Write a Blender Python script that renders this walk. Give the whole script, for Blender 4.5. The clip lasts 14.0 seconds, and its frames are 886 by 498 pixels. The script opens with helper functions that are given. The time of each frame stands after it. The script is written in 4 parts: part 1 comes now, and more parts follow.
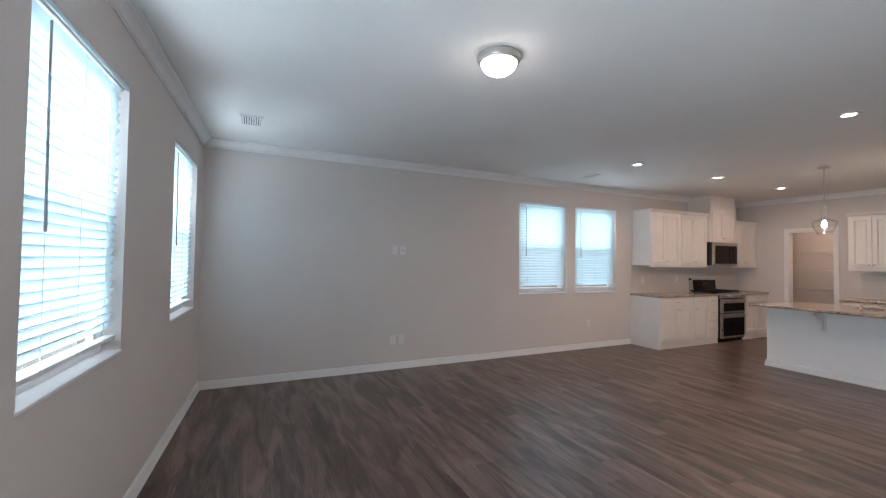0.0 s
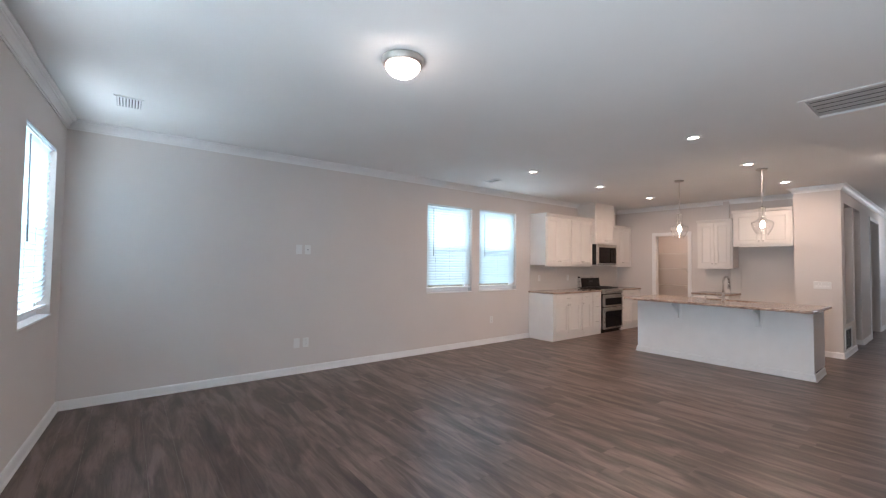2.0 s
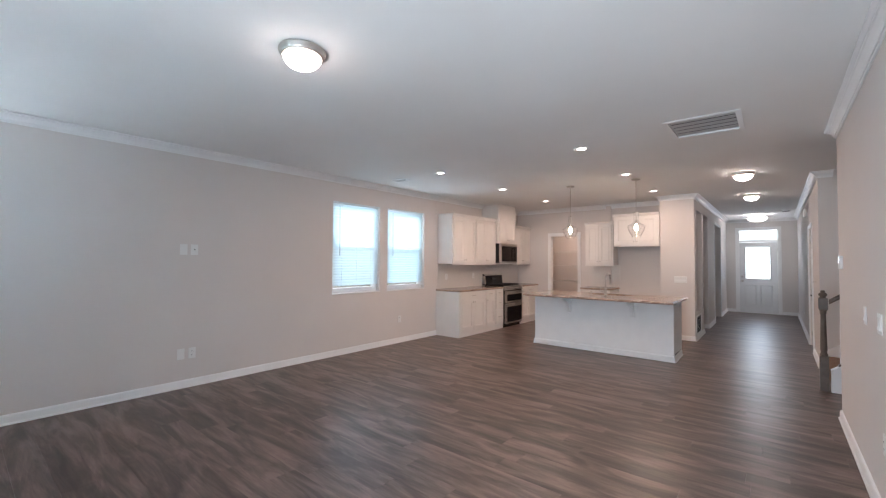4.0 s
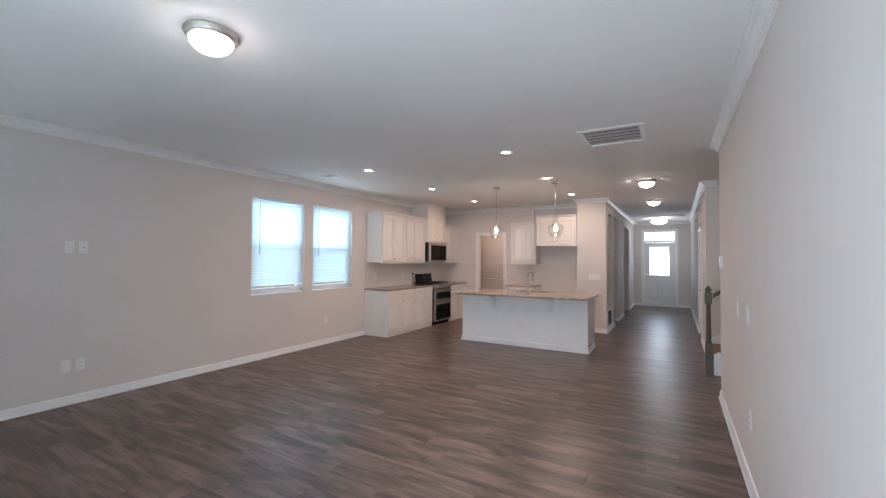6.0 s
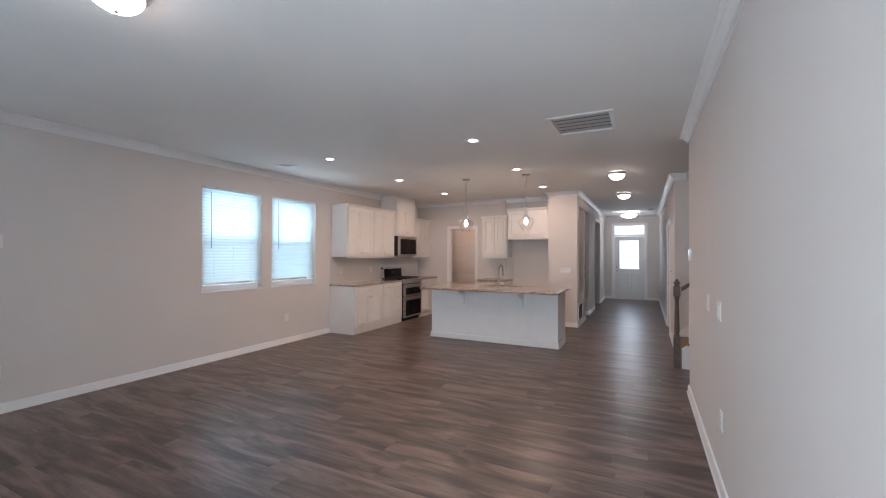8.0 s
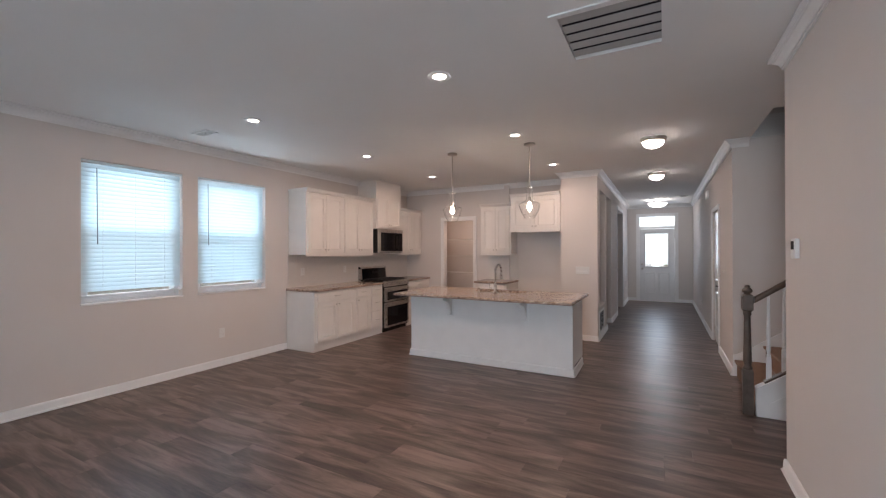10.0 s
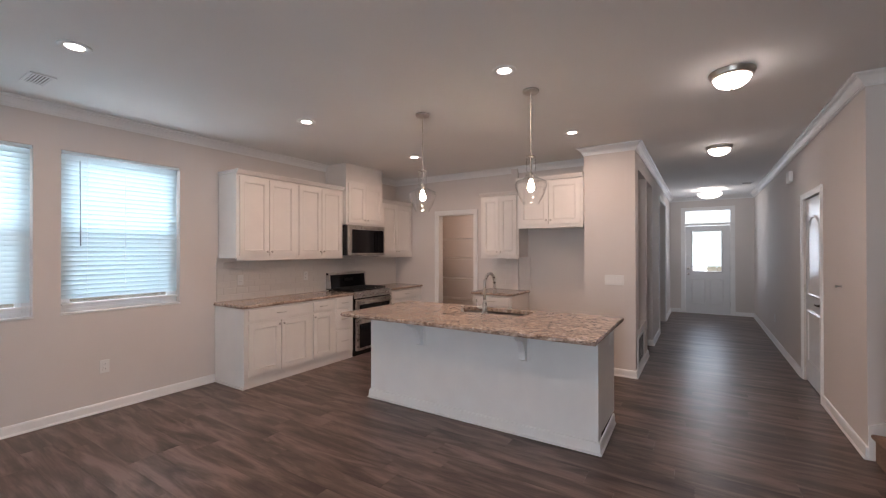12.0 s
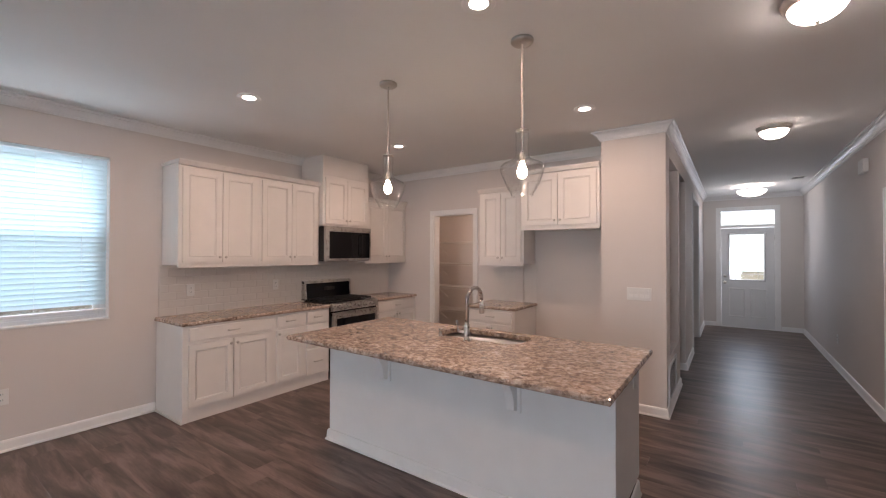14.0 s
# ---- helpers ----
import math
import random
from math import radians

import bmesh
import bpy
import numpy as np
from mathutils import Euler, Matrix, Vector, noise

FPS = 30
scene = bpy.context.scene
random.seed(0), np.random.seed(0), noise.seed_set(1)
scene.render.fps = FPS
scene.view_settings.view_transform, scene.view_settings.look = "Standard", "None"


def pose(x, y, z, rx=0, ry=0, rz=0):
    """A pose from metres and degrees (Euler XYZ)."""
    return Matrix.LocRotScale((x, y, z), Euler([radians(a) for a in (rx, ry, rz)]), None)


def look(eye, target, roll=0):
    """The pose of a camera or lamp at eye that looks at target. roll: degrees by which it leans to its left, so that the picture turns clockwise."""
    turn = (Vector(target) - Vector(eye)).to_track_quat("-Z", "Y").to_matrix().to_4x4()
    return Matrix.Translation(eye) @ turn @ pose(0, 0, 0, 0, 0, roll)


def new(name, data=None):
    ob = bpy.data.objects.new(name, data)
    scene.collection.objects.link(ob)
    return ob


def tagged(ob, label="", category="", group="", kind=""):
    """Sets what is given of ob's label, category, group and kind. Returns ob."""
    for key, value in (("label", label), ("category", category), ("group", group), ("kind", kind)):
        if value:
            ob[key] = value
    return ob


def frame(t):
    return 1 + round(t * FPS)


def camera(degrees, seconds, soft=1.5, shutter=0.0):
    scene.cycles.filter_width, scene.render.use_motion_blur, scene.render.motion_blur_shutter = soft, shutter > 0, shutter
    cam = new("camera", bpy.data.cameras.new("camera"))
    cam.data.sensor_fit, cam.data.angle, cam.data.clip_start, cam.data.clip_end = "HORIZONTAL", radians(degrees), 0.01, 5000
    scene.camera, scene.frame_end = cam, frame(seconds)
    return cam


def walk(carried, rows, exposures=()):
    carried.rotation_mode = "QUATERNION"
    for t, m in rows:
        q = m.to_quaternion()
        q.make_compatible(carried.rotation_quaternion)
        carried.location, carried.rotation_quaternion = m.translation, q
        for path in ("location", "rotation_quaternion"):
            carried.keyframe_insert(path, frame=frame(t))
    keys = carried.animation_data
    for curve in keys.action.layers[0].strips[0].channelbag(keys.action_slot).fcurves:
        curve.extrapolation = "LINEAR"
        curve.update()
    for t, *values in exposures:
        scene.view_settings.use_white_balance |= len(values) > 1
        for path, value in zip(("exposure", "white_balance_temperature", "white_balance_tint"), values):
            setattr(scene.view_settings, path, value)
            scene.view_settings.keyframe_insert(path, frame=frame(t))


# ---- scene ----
cam = camera(95.0, 14.0, soft=1.2)
PATH = [
    (0, (0.006, 0.242, 1.459), (0.869, 2.045, 1.509), 0.9),
    (0.5, (0.016, 0.216, 1.444), (0.964, 1.976, 1.5), 0.9),
    (1, (0.016, 0.186, 1.438), (1.052, 1.895, 1.498), 0.9),
    (1.5, (0.023, 0.174, 1.435), (1.155, 1.822, 1.498), 0.9),
    (2, (0.02, 0.163, 1.423), (1.249, 1.739, 1.491), 0.7),
    (2.5, (0.026, 0.159, 1.42), (1.351, 1.656, 1.49), 0.6),
    (3, (0.032, 0.16, 1.434), (1.443, 1.575, 1.501), 0.5),
    (5.5, (0.097, 0.129, 1.472), (1.788, 1.196, 1.523), 0.4),
    (6, (0.094, 0.116, 1.474), (1.829, 1.111, 1.525), 0.4),
    (6.5, (0.101, 0.1, 1.463), (1.869, 1.035, 1.513), 0.3),
    (7, (0.121, 0.097, 1.467), (1.908, 0.993, 1.514), 0.3),
    (7.5, (0.166, 0.096, 1.468), (1.959, 0.982, 1.509), 0.3),
    (8, (0.373, 0.123, 1.468), (2.164, 1.013, 1.492), 0.2),
    (8.5, (0.695, 0.192, 1.463), (2.486, 1.081, 1.479), 0.2),
    (11, (2.891, 0.548, 1.467), (4.615, 1.561, 1.474), -0.2),
    (11.5, (3.307, 0.624, 1.471), (5.018, 1.661, 1.48), -0.1),
    (12, (3.697, 0.69, 1.485), (5.384, 1.764, 1.494), -0.1),
    (12.5, (4.04, 0.762, 1.5), (5.713, 1.858, 1.509), -0.0),
    (13, (4.3, 0.808, 1.498), (5.963, 1.918, 1.512), -0.0),
    (13.5, (4.501, 0.835, 1.512), (6.148, 1.969, 1.529), 0.1),
    (14, (4.604, 0.846, 1.516), (6.235, 2.003, 1.54), 0.1),
]
walk(cam, [(t, look(eye, target, roll)) for t, eye, target, roll in PATH], [(0.0, 0.48, 6250, 13), (1.5, 0.72, 6250, 14), (3.0, 0.90, 6250, 15), (6.5, 0.74, 6150, 14), (8.5, 0.62, 6200, 15), (11.0, 0.52, 6400, 17), (14.0, 0.58, 6450, 18)])

# ---- world and large lights ----
world = bpy.data.worlds.new("sky")
scene.world = world
world.use_nodes = True
wn = world.node_tree.nodes
wbg = wn["Background"]
sky = wn.new("ShaderNodeTexSky")
sky.sky_type = "NISHITA"
sky.sun_disc = False
sky.sun_elevation, sky.sun_rotation = radians(50), radians(200)
sky.air_density, sky.dust_density = 1.0, 3.0
world.node_tree.links.new(sky.outputs[0], wbg.inputs[0])
wbg.inputs[1].default_value = 0.15

sun_data = bpy.data.lights.new("sun", "SUN")
sun_data.energy, sun_data.angle, sun_data.color = 3.0, radians(12), (1.0, 0.96, 0.9)
sun = new("sun", sun_data)
sun.matrix_world = look((0, 0, 30), (-8, 14, 0))

C = 2.743         # ceiling height
YN = 5.37         # long window wall
YS = -0.30        # wall with the switches, and the hall's wall
XE = 9.45         # kitchen end wall
XC, YH = 8.86, 1.335   # hall pier: end face, hall face
YP = 1.91         # pier's kitchen face
XF = 15.0         # front door wall
XW0, YW0, SKEW = -0.46, 5.37, 3.43  # rear window wall: corner and turn
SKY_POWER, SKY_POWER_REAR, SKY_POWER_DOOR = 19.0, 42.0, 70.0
CAN_POWER = 7.0


def xw(y):
    return XW0 - math.tan(radians(SKEW)) * (YW0 - y)


def area_lamp(name, m, w, h, power, colour, disk=False):
    d = bpy.data.lights.new(name, "AREA")
    d.shape = "DISK" if disk else "RECTANGLE"
    d.size = w
    if not disk:
        d.size_y = h
    d.energy, d.color = power, colour
    ob = new(name, d)
    ob.matrix_world = m
    return ob


# ---- materials ----
def mat(name, colour, rough=0.5, metal=0.0, vary=0.06, scale=6.0, bump=0.0, bscale=200.0, emit=0.0, ecol=None, spec=0.5):
    m = bpy.data.materials.new(name)
    m.use_nodes = True
    nt = m.node_tree
    b = nt.nodes["Principled BSDF"]
    b.inputs["Base Color"].default_value = (*colour, 1)
    b.inputs["Roughness"].default_value = rough
    b.inputs["Metallic"].default_value = metal
    b.inputs["Specular IOR Level"].default_value = spec
    tc = nt.nodes.new("ShaderNodeTexCoord")
    if vary:
        n1 = nt.nodes.new("ShaderNodeTexNoise")
        n1.inputs["Scale"].default_value, n1.inputs["Detail"].default_value = scale, 6
        r = nt.nodes.new("ShaderNodeValToRGB")
        r.color_ramp.elements[0].position, r.color_ramp.elements[1].position = 0.3, 0.7
        r.color_ramp.elements[0].color = (*[c * (1 - vary) for c in colour], 1)
        r.color_ramp.elements[1].color = (*[min(1, c * (1 + vary)) for c in colour], 1)
        nt.links.new(tc.outputs["Object"], n1.inputs["Vector"])
        nt.links.new(n1.outputs["Fac"], r.inputs["Fac"])
        nt.links.new(r.outputs[0], b.inputs["Base Color"])
        rr = nt.nodes.new("ShaderNodeMapRange")
        rr.inputs["To Min"].default_value, rr.inputs["To Max"].default_value = max(0.02, rough * 0.85), min(1, rough * 1.15)
        nt.links.new(n1.outputs["Fac"], rr.inputs["Value"])
        nt.links.new(rr.outputs[0], b.inputs["Roughness"])
    if bump:
        n2 = nt.nodes.new("ShaderNodeTexNoise")
        n2.inputs["Scale"].default_value, n2.inputs["Detail"].default_value = bscale, 3
        bp = nt.nodes.new("ShaderNodeBump")
        bp.inputs["Strength"].default_value, bp.inputs["Distance"].default_value = bump, 0.002
        nt.links.new(tc.outputs["Object"], n2.inputs["Vector"])
        nt.links.new(n2.outputs["Fac"], bp.inputs["Height"])
        nt.links.new(bp.outputs[0], b.inputs["Normal"])
    if emit:
        b.inputs["Emission Color"].default_value = (*(ecol or colour), 1)
        b.inputs["Emission Strength"].default_value = emit
    return m


def glass(name, colour=(1, 1, 1), rough=0.0):
    m = bpy.data.materials.new(name)
    m.use_nodes = True
    nt = m.node_tree
    b = nt.nodes["Principled BSDF"]
    b.inputs["Base Color"].default_value = (*colour, 1)
    b.inputs["Roughness"].default_value = rough
    b.inputs["Transmission Weight"].default_value = 1.0
    b.inputs["IOR"].default_value = 1.45
    return m


def thin_pane(name, see=0.92, colour=(1, 1, 1)):
    """Thin glazing: straight-through view with a glossy film."""
    m = bpy.data.materials.new(name)
    m.use_nodes = True
    nt = m.node_tree
    nt.nodes.remove(nt.nodes["Principled BSDF"])
    out = nt.nodes["Material Output"]
    t = nt.nodes.new("ShaderNodeBsdfTransparent")
    t.inputs[0].default_value = (*colour, 1)
    g = nt.nodes.new("ShaderNodeBsdfGlossy")
    g.inputs["Roughness"].default_value = 0.02
    mx = nt.nodes.new("ShaderNodeMixShader")
    mx.inputs[0].default_value = 1 - see
    nt.links.new(t.outputs[0], mx.inputs[1])
    nt.links.new(g.outputs[0], mx.inputs[2])
    nt.links.new(mx.outputs[0], out.inputs[0])
    return m


def shade_glass():
    """Thin clear glass whose gloss grows towards its rims."""
    m = thin_pane("clear_glass", 0.9)
    nt = m.node_tree
    mx = [n for n in nt.nodes if n.bl_idname == "ShaderNodeMixShader"][0]
    gl = [n for n in nt.nodes if n.type == "BSDF_GLOSSY"][0]
    gl.inputs["Roughness"].default_value = 0.10
    lw = nt.nodes.new("ShaderNodeLayerWeight")
    lw.inputs["Blend"].default_value = 0.5
    p = nt.nodes.new("ShaderNodeMath")
    p.operation = "POWER"
    p.inputs[1].default_value = 3.0
    nt.links.new(lw.outputs["Facing"], p.inputs[0])
    k = nt.nodes.new("ShaderNodeMath")
    k.operation = "MULTIPLY_ADD"
    k.inputs[1].default_value, k.inputs[2].default_value = 0.6, 0.035
    nt.links.new(p.outputs[0], k.inputs[0])
    nt.links.new(k.outputs[0], mx.inputs[0])
    return m


def screen_mat():
    """Insect screen: fine grey mesh that lets part of the light through."""
    m = bpy.data.materials.new("insect_screen")
    m.use_nodes = True
    nt = m.node_tree
    out = nt.nodes["Material Output"]
    b = nt.nodes["Principled BSDF"]
    b.inputs["Base Color"].default_value = (0.12, 0.13, 0.14, 1)
    t = nt.nodes.new("ShaderNodeBsdfTransparent")
    mx = nt.nodes.new("ShaderNodeMixShader")
    mx.inputs[0].default_value = 0.28
    nt.links.new(t.outputs[0], mx.inputs[1])
    nt.links.new(b.outputs[0], mx.inputs[2])
    nt.links.new(mx.outputs[0], out.inputs[0])
    return m


def slat_mat():
    m = bpy.data.materials.new("blind_slat")
    m.use_nodes = True
    nt = m.node_tree
    out = nt.nodes["Material Output"]
    b = nt.nodes["Principled BSDF"]
    b.inputs["Base Color"].default_value = (0.82, 0.86, 0.87, 1)
    b.inputs["Roughness"].default_value = 0.4
    t = nt.nodes.new("ShaderNodeBsdfTranslucent")
    t.inputs[0].default_value = (0.80, 0.92, 0.96, 1)
    mx = nt.nodes.new("ShaderNodeMixShader")
    mx.inputs[0].default_value = 0.52
    nt.links.new(b.outputs[0], mx.inputs[1])
    nt.links.new(t.outputs[0], mx.inputs[2])
    nt.links.new(mx.outputs[0], out.inputs[0])
    return m


def plank_mat():
    m = bpy.data.materials.new("vinyl_plank")
    m.use_nodes = True
    nt = m.node_tree
    L = nt.links.new
    b = nt.nodes["Principled BSDF"]
    tc, oi = nt.nodes.new("ShaderNodeTexCoord"), nt.nodes.new("ShaderNodeObjectInfo")
    sh = nt.nodes.new("ShaderNodeVectorMath")
    sh.operation = "MULTIPLY_ADD"
    sh.inputs[1].default_value = (37.0, 91.0, 13.0)
    L(oi.outputs["Random"], sh.inputs[0])
    L(tc.outputs["Object"], sh.inputs[2])

    def streak(sx, sy, detail, rough):
        mp = nt.nodes.new("ShaderNodeMapping")
        mp.inputs["Scale"].default_value = (sx, sy, 1)
        L(sh.outputs[0], mp.inputs["Vector"])
        n = nt.nodes.new("ShaderNodeTexNoise")
        n.inputs["Scale"].default_value, n.inputs["Detail"].default_value, n.inputs["Roughness"].default_value = 1.0, detail, rough
        n.inputs["Distortion"].default_value = 0.9
        L(mp.outputs[0], n.inputs["Vector"])
        return n

    broad, fine = streak(8, 1.25, 5, 0.55), streak(75, 5, 5, 0.65)
    add = nt.nodes.new("ShaderNodeMath")
    add.operation = "MULTIPLY_ADD"
    add.inputs[1].default_value = 0.34
    L(fine.outputs["Fac"], add.inputs[0])
    L(broad.outputs["Fac"], add.inputs[2])
    shade = nt.nodes.new("ShaderNodeMath")
    shade.operation = "MULTIPLY_ADD"
    shade.inputs[1].default_value = 0.03
    L(oi.outputs["Random"], shade.inputs[0])
    L(add.outputs[0], shade.inputs[2])
    r = nt.nodes.new("ShaderNodeValToRGB")
    e = r.color_ramp.elements
    e[0].position, e[0].color = 0.48, (0.036, 0.0225, 0.0190, 1)
    e[1].position, e[1].color = 0.85, (0.225, 0.162, 0.140, 1)
    mid = e.new(0.64)
    mid.color = (0.094, 0.0635, 0.0535, 1)
    L(shade.outputs[0], r.inputs["Fac"])
    L(r.outputs[0], b.inputs["Base Color"])
    rr = nt.nodes.new("ShaderNodeMapRange")
    rr.inputs["To Min"].default_value, rr.inputs["To Max"].default_value = 0.28, 0.40
    L(fine.outputs["Fac"], rr.inputs["Value"])
    L(rr.outputs[0], b.inputs["Roughness"])
    bp = nt.nodes.new("ShaderNodeBump")
    bp.inputs["Strength"].default_value, bp.inputs["Distance"].default_value = 0.25, 0.002
    L(fine.outputs["Fac"], bp.inputs["Height"])
    L(bp.outputs[0], b.inputs["Normal"])
    return m


def granite_mat():
    """Beige-brown granite: tan ground, cream crystals, brown drifts, dark and grey flecks."""
    m = bpy.data.materials.new("speckled_granite")
    m.use_nodes = True
    nt = m.node_tree
    L = nt.links.new
    b = nt.nodes["Principled BSDF"]
    b.inputs["Roughness"].default_value = 0.14
    tc = nt.nodes.new("ShaderNodeTexCoord")
    mp = nt.nodes.new("ShaderNodeMapping")
    mp.inputs["Rotation"].default_value = (0, 0, 0.5)
    mp.inputs["Scale"].default_value = (1.0, 0.8, 1.0)
    L(tc.outputs["Object"], mp.inputs["Vector"])

    def noise(scale, detail, rough):
        n = nt.nodes.new("ShaderNodeTexNoise")
        n.inputs["Scale"].default_value, n.inputs["Detail"].default_value, n.inputs["Roughness"].default_value = scale, detail, rough
        n.inputs["Distortion"].default_value = 0.5
        L(mp.outputs[0], n.inputs["Vector"])
        return n

    def ramp(src, *stops):
        r = nt.nodes.new("ShaderNodeValToRGB")
        e = r.color_ramp.elements
        e[0].position, e[0].color = stops[0][0], (*stops[0][1], 1)
        e[1].position, e[1].color = stops[-1][0], (*stops[-1][1], 1)
        for p, c in stops[1:-1]:
            e.new(p).color = (*c, 1)
        L(src, r.inputs["Fac"])
        return r

    ground = ramp(noise(36, 5, 0.68).outputs["Fac"], (0.33, (0.12, 0.088, 0.072)), (0.43, (0.28, 0.21, 0.17)), (0.50, (0.42, 0.335, 0.28)), (0.58, (0.53, 0.455, 0.40)), (0.68, (0.70, 0.64, 0.59)))
    v = nt.nodes.new("ShaderNodeTexVoronoi")
    v.inputs["Scale"].default_value = 60
    L(mp.outputs[0], v.inputs["Vector"])
    sep = nt.nodes.new("ShaderNodeSeparateColor")
    L(v.outputs["Color"], sep.inputs[0])
    fleck = ramp(sep.outputs[0], (0.0, (0.30, 0.28, 0.27)), (0.10, (0.42, 0.39, 0.37)), (0.14, (1.0, 1.0, 1.0)), (0.86, (1.0, 1.0, 1.0)), (0.93, (1.22, 1.24, 1.25)))
    drift = ramp(noise(7, 3, 0.5).outputs["Fac"], (0.35, (0.80, 0.76, 0.74)), (0.65, (1.08, 1.04, 1.0)))
    col = ground.outputs[0]
    for layer, amount in ((fleck, 0.5), (drift, 1.0)):
        mx = nt.nodes.new("ShaderNodeMix")
        mx.data_type, mx.blend_type = "RGBA", "MULTIPLY"
        mx.inputs[0].default_value = amount
        L(col, mx.inputs[6])
        L(layer.outputs[0], mx.inputs[7])
        col = mx.outputs[2]
    L(col, b.inputs["Base Color"])
    return m


WALL = mat("wall_paint", (0.70, 0.66, 0.637), 0.75, vary=0.02, scale=1.5, bump=0.08, bscale=350)
CEIL = mat("ceiling_paint", (0.86, 0.86, 0.85), 0.9, vary=0.02, scale=1.2, bump=0.1, bscale=300)
TRIM = mat("trim_paint", (0.85, 0.85, 0.85), 0.35, vary=0.02)
CAB = mat("cabinet_paint", (0.80, 0.77, 0.74), 0.35, vary=0.02)
ISL = mat("island_paint", (0.85, 0.85, 0.85), 0.5, vary=0.02, bump=0.05)
DOORP = mat("door_paint", (0.76, 0.77, 0.78), 0.25, vary=0.02)
PLATE = mat("plastic_white", (0.80, 0.80, 0.79), 0.3, vary=0.01)
VINYL = mat("window_vinyl", (0.82, 0.83, 0.84), 0.35, vary=0.01)
SLAT = slat_mat()
SCREEN = screen_mat()
PANE = thin_pane("window_pane")
STEEL = mat("stainless_steel", (0.56, 0.54, 0.52), 0.28, 1.0, vary=0.05, scale=30)
NICKEL = mat("brushed_nickel", (0.60, 0.57, 0.54), 0.34, 1.0, vary=0.05, scale=40)
DARKM = mat("dark_metal", (0.06, 0.055, 0.05), 0.4, 0.8)
BLACK = mat("black_enamel", (0.012, 0.012, 0.013), 0.12, vary=0.0)
BLKGL = mat("black_glass", (0.008, 0.008, 0.01), 0.06, vary=0.0, spec=0.25)
GRILL = mat("cast_iron", (0.02, 0.02, 0.02), 0.6, bump=0.2)
GRAN = granite_mat()
TILE = mat("glazed_tile", (0.74, 0.71, 0.68), 0.08, vary=0.02)
GROUT = mat("grout", (0.70, 0.675, 0.65), 0.9, bump=0.2)
PLANK = plank_mat()
SUBF = mat("subfloor", (0.05, 0.04, 0.035), 0.9)
# white grille blades, with the shade of their recess put into the grey
VENT_SHADE = mat("vent_shade_grey", (0.50, 0.50, 0.50), 0.45, vary=0.03)
# near-black that paints in the shade of ducts, gaps, slots and recesses
RECESS_SHADE = mat("recess_shade", (0.03, 0.03, 0.035), 0.8)
NEWEL = mat("stained_wood", (0.115, 0.088, 0.072), 0.4, vary=0.25, scale=14)
RAIL = mat("rail_wood", (0.085, 0.055, 0.038), 0.35, vary=0.25, scale=14)
CARPET = mat("stair_carpet", (0.235, 0.150, 0.105), 0.95, vary=0.2, scale=60, bump=0.6, bscale=600)
DOME = mat("frosted_dome", (0.95, 0.93, 0.9), 0.4, vary=0.0, emit=15.0, ecol=(1.0, 0.87, 0.77))
BOWL = mat("frosted_bowl", (0.95, 0.93, 0.9), 0.4, vary=0.0, emit=5.0, ecol=(1.0, 0.93, 0.84))
BULB = mat("lamp_bulb", (1, 0.95, 0.85), 0.3, vary=0.0, emit=48.0, ecol=(1.0, 0.82, 0.60))
CANL = mat("can_lens", (0.95, 0.95, 0.93), 0.4, vary=0.0, emit=16.0, ecol=(1.0, 0.90, 0.78))
CLEAR = shade_glass()
GROUND = mat("dry_lawn", (0.22, 0.20, 0.13), 0.95, vary=0.3, scale=0.7)
CONC = mat("concrete", (0.45, 0.43, 0.40), 0.9, vary=0.1, scale=3, bump=0.2)
WIRE = mat("shelf_wire", (0.75, 0.74, 0.72), 0.4, vary=0.0)


# ---- mesh helpers ----
def box(bm, x0, y0, z0, x1, y1, z1, bevel=0.0):
    vs = [bm.verts.new(p) for p in ((x0, y0, z0), (x1, y0, z0), (x1, y1, z0), (x0, y1, z0), (x0, y0, z1), (x1, y0, z1), (x1, y1, z1), (x0, y1, z1))]
    fs = [bm.faces.new([vs[i] for i in q]) for q in ((3, 2, 1, 0), (4, 5, 6, 7), (0, 1, 5, 4), (1, 2, 6, 5), (2, 3, 7, 6), (3, 0, 4, 7))]
    if bevel:
        es = list({e for f in fs for e in f.edges})
        bmesh.ops.bevel(bm, geom=es, offset=bevel, segments=2, profile=0.5, affect="EDGES", clamp_overlap=True)
    return bm


def bx(*a, bevel=0.0):
    return box(bmesh.new(), *a, bevel=bevel)


def lathe(bm, profile, cx=0, cy=0, n=28, axis="z", ends=True):
    """Turns (radius, height) pairs about a line through (cx, cy)."""
    rings = []
    for r, h in profile:
        ring = []
        for i in range(n):
            a = 2 * math.pi * i / n
            p = (cx + r * math.cos(a), cy + r * math.sin(a), h)
            if axis == "y":
                p = (cx + r * math.cos(a), h, cy + r * math.sin(a))
            if axis == "x":
                p = (h, cx + r * math.cos(a), cy + r * math.sin(a))
            ring.append(bm.verts.new(p))
        rings.append(ring)
    for a, b in zip(rings, rings[1:]):
        for i in range(n):
            bm.faces.new((a[i], a[(i + 1) % n], b[(i + 1) % n], b[i]))
    for ring, r in ((rings[0], profile[0][0]), (rings[-1], profile[-1][0])):
        if ends and r > 1e-5:
            bm.faces.new(ring)
    bmesh.ops.remove_doubles(bm, verts=bm.verts, dist=1e-6)
    bmesh.ops.recalc_face_normals(bm, faces=bm.faces)
    return bm


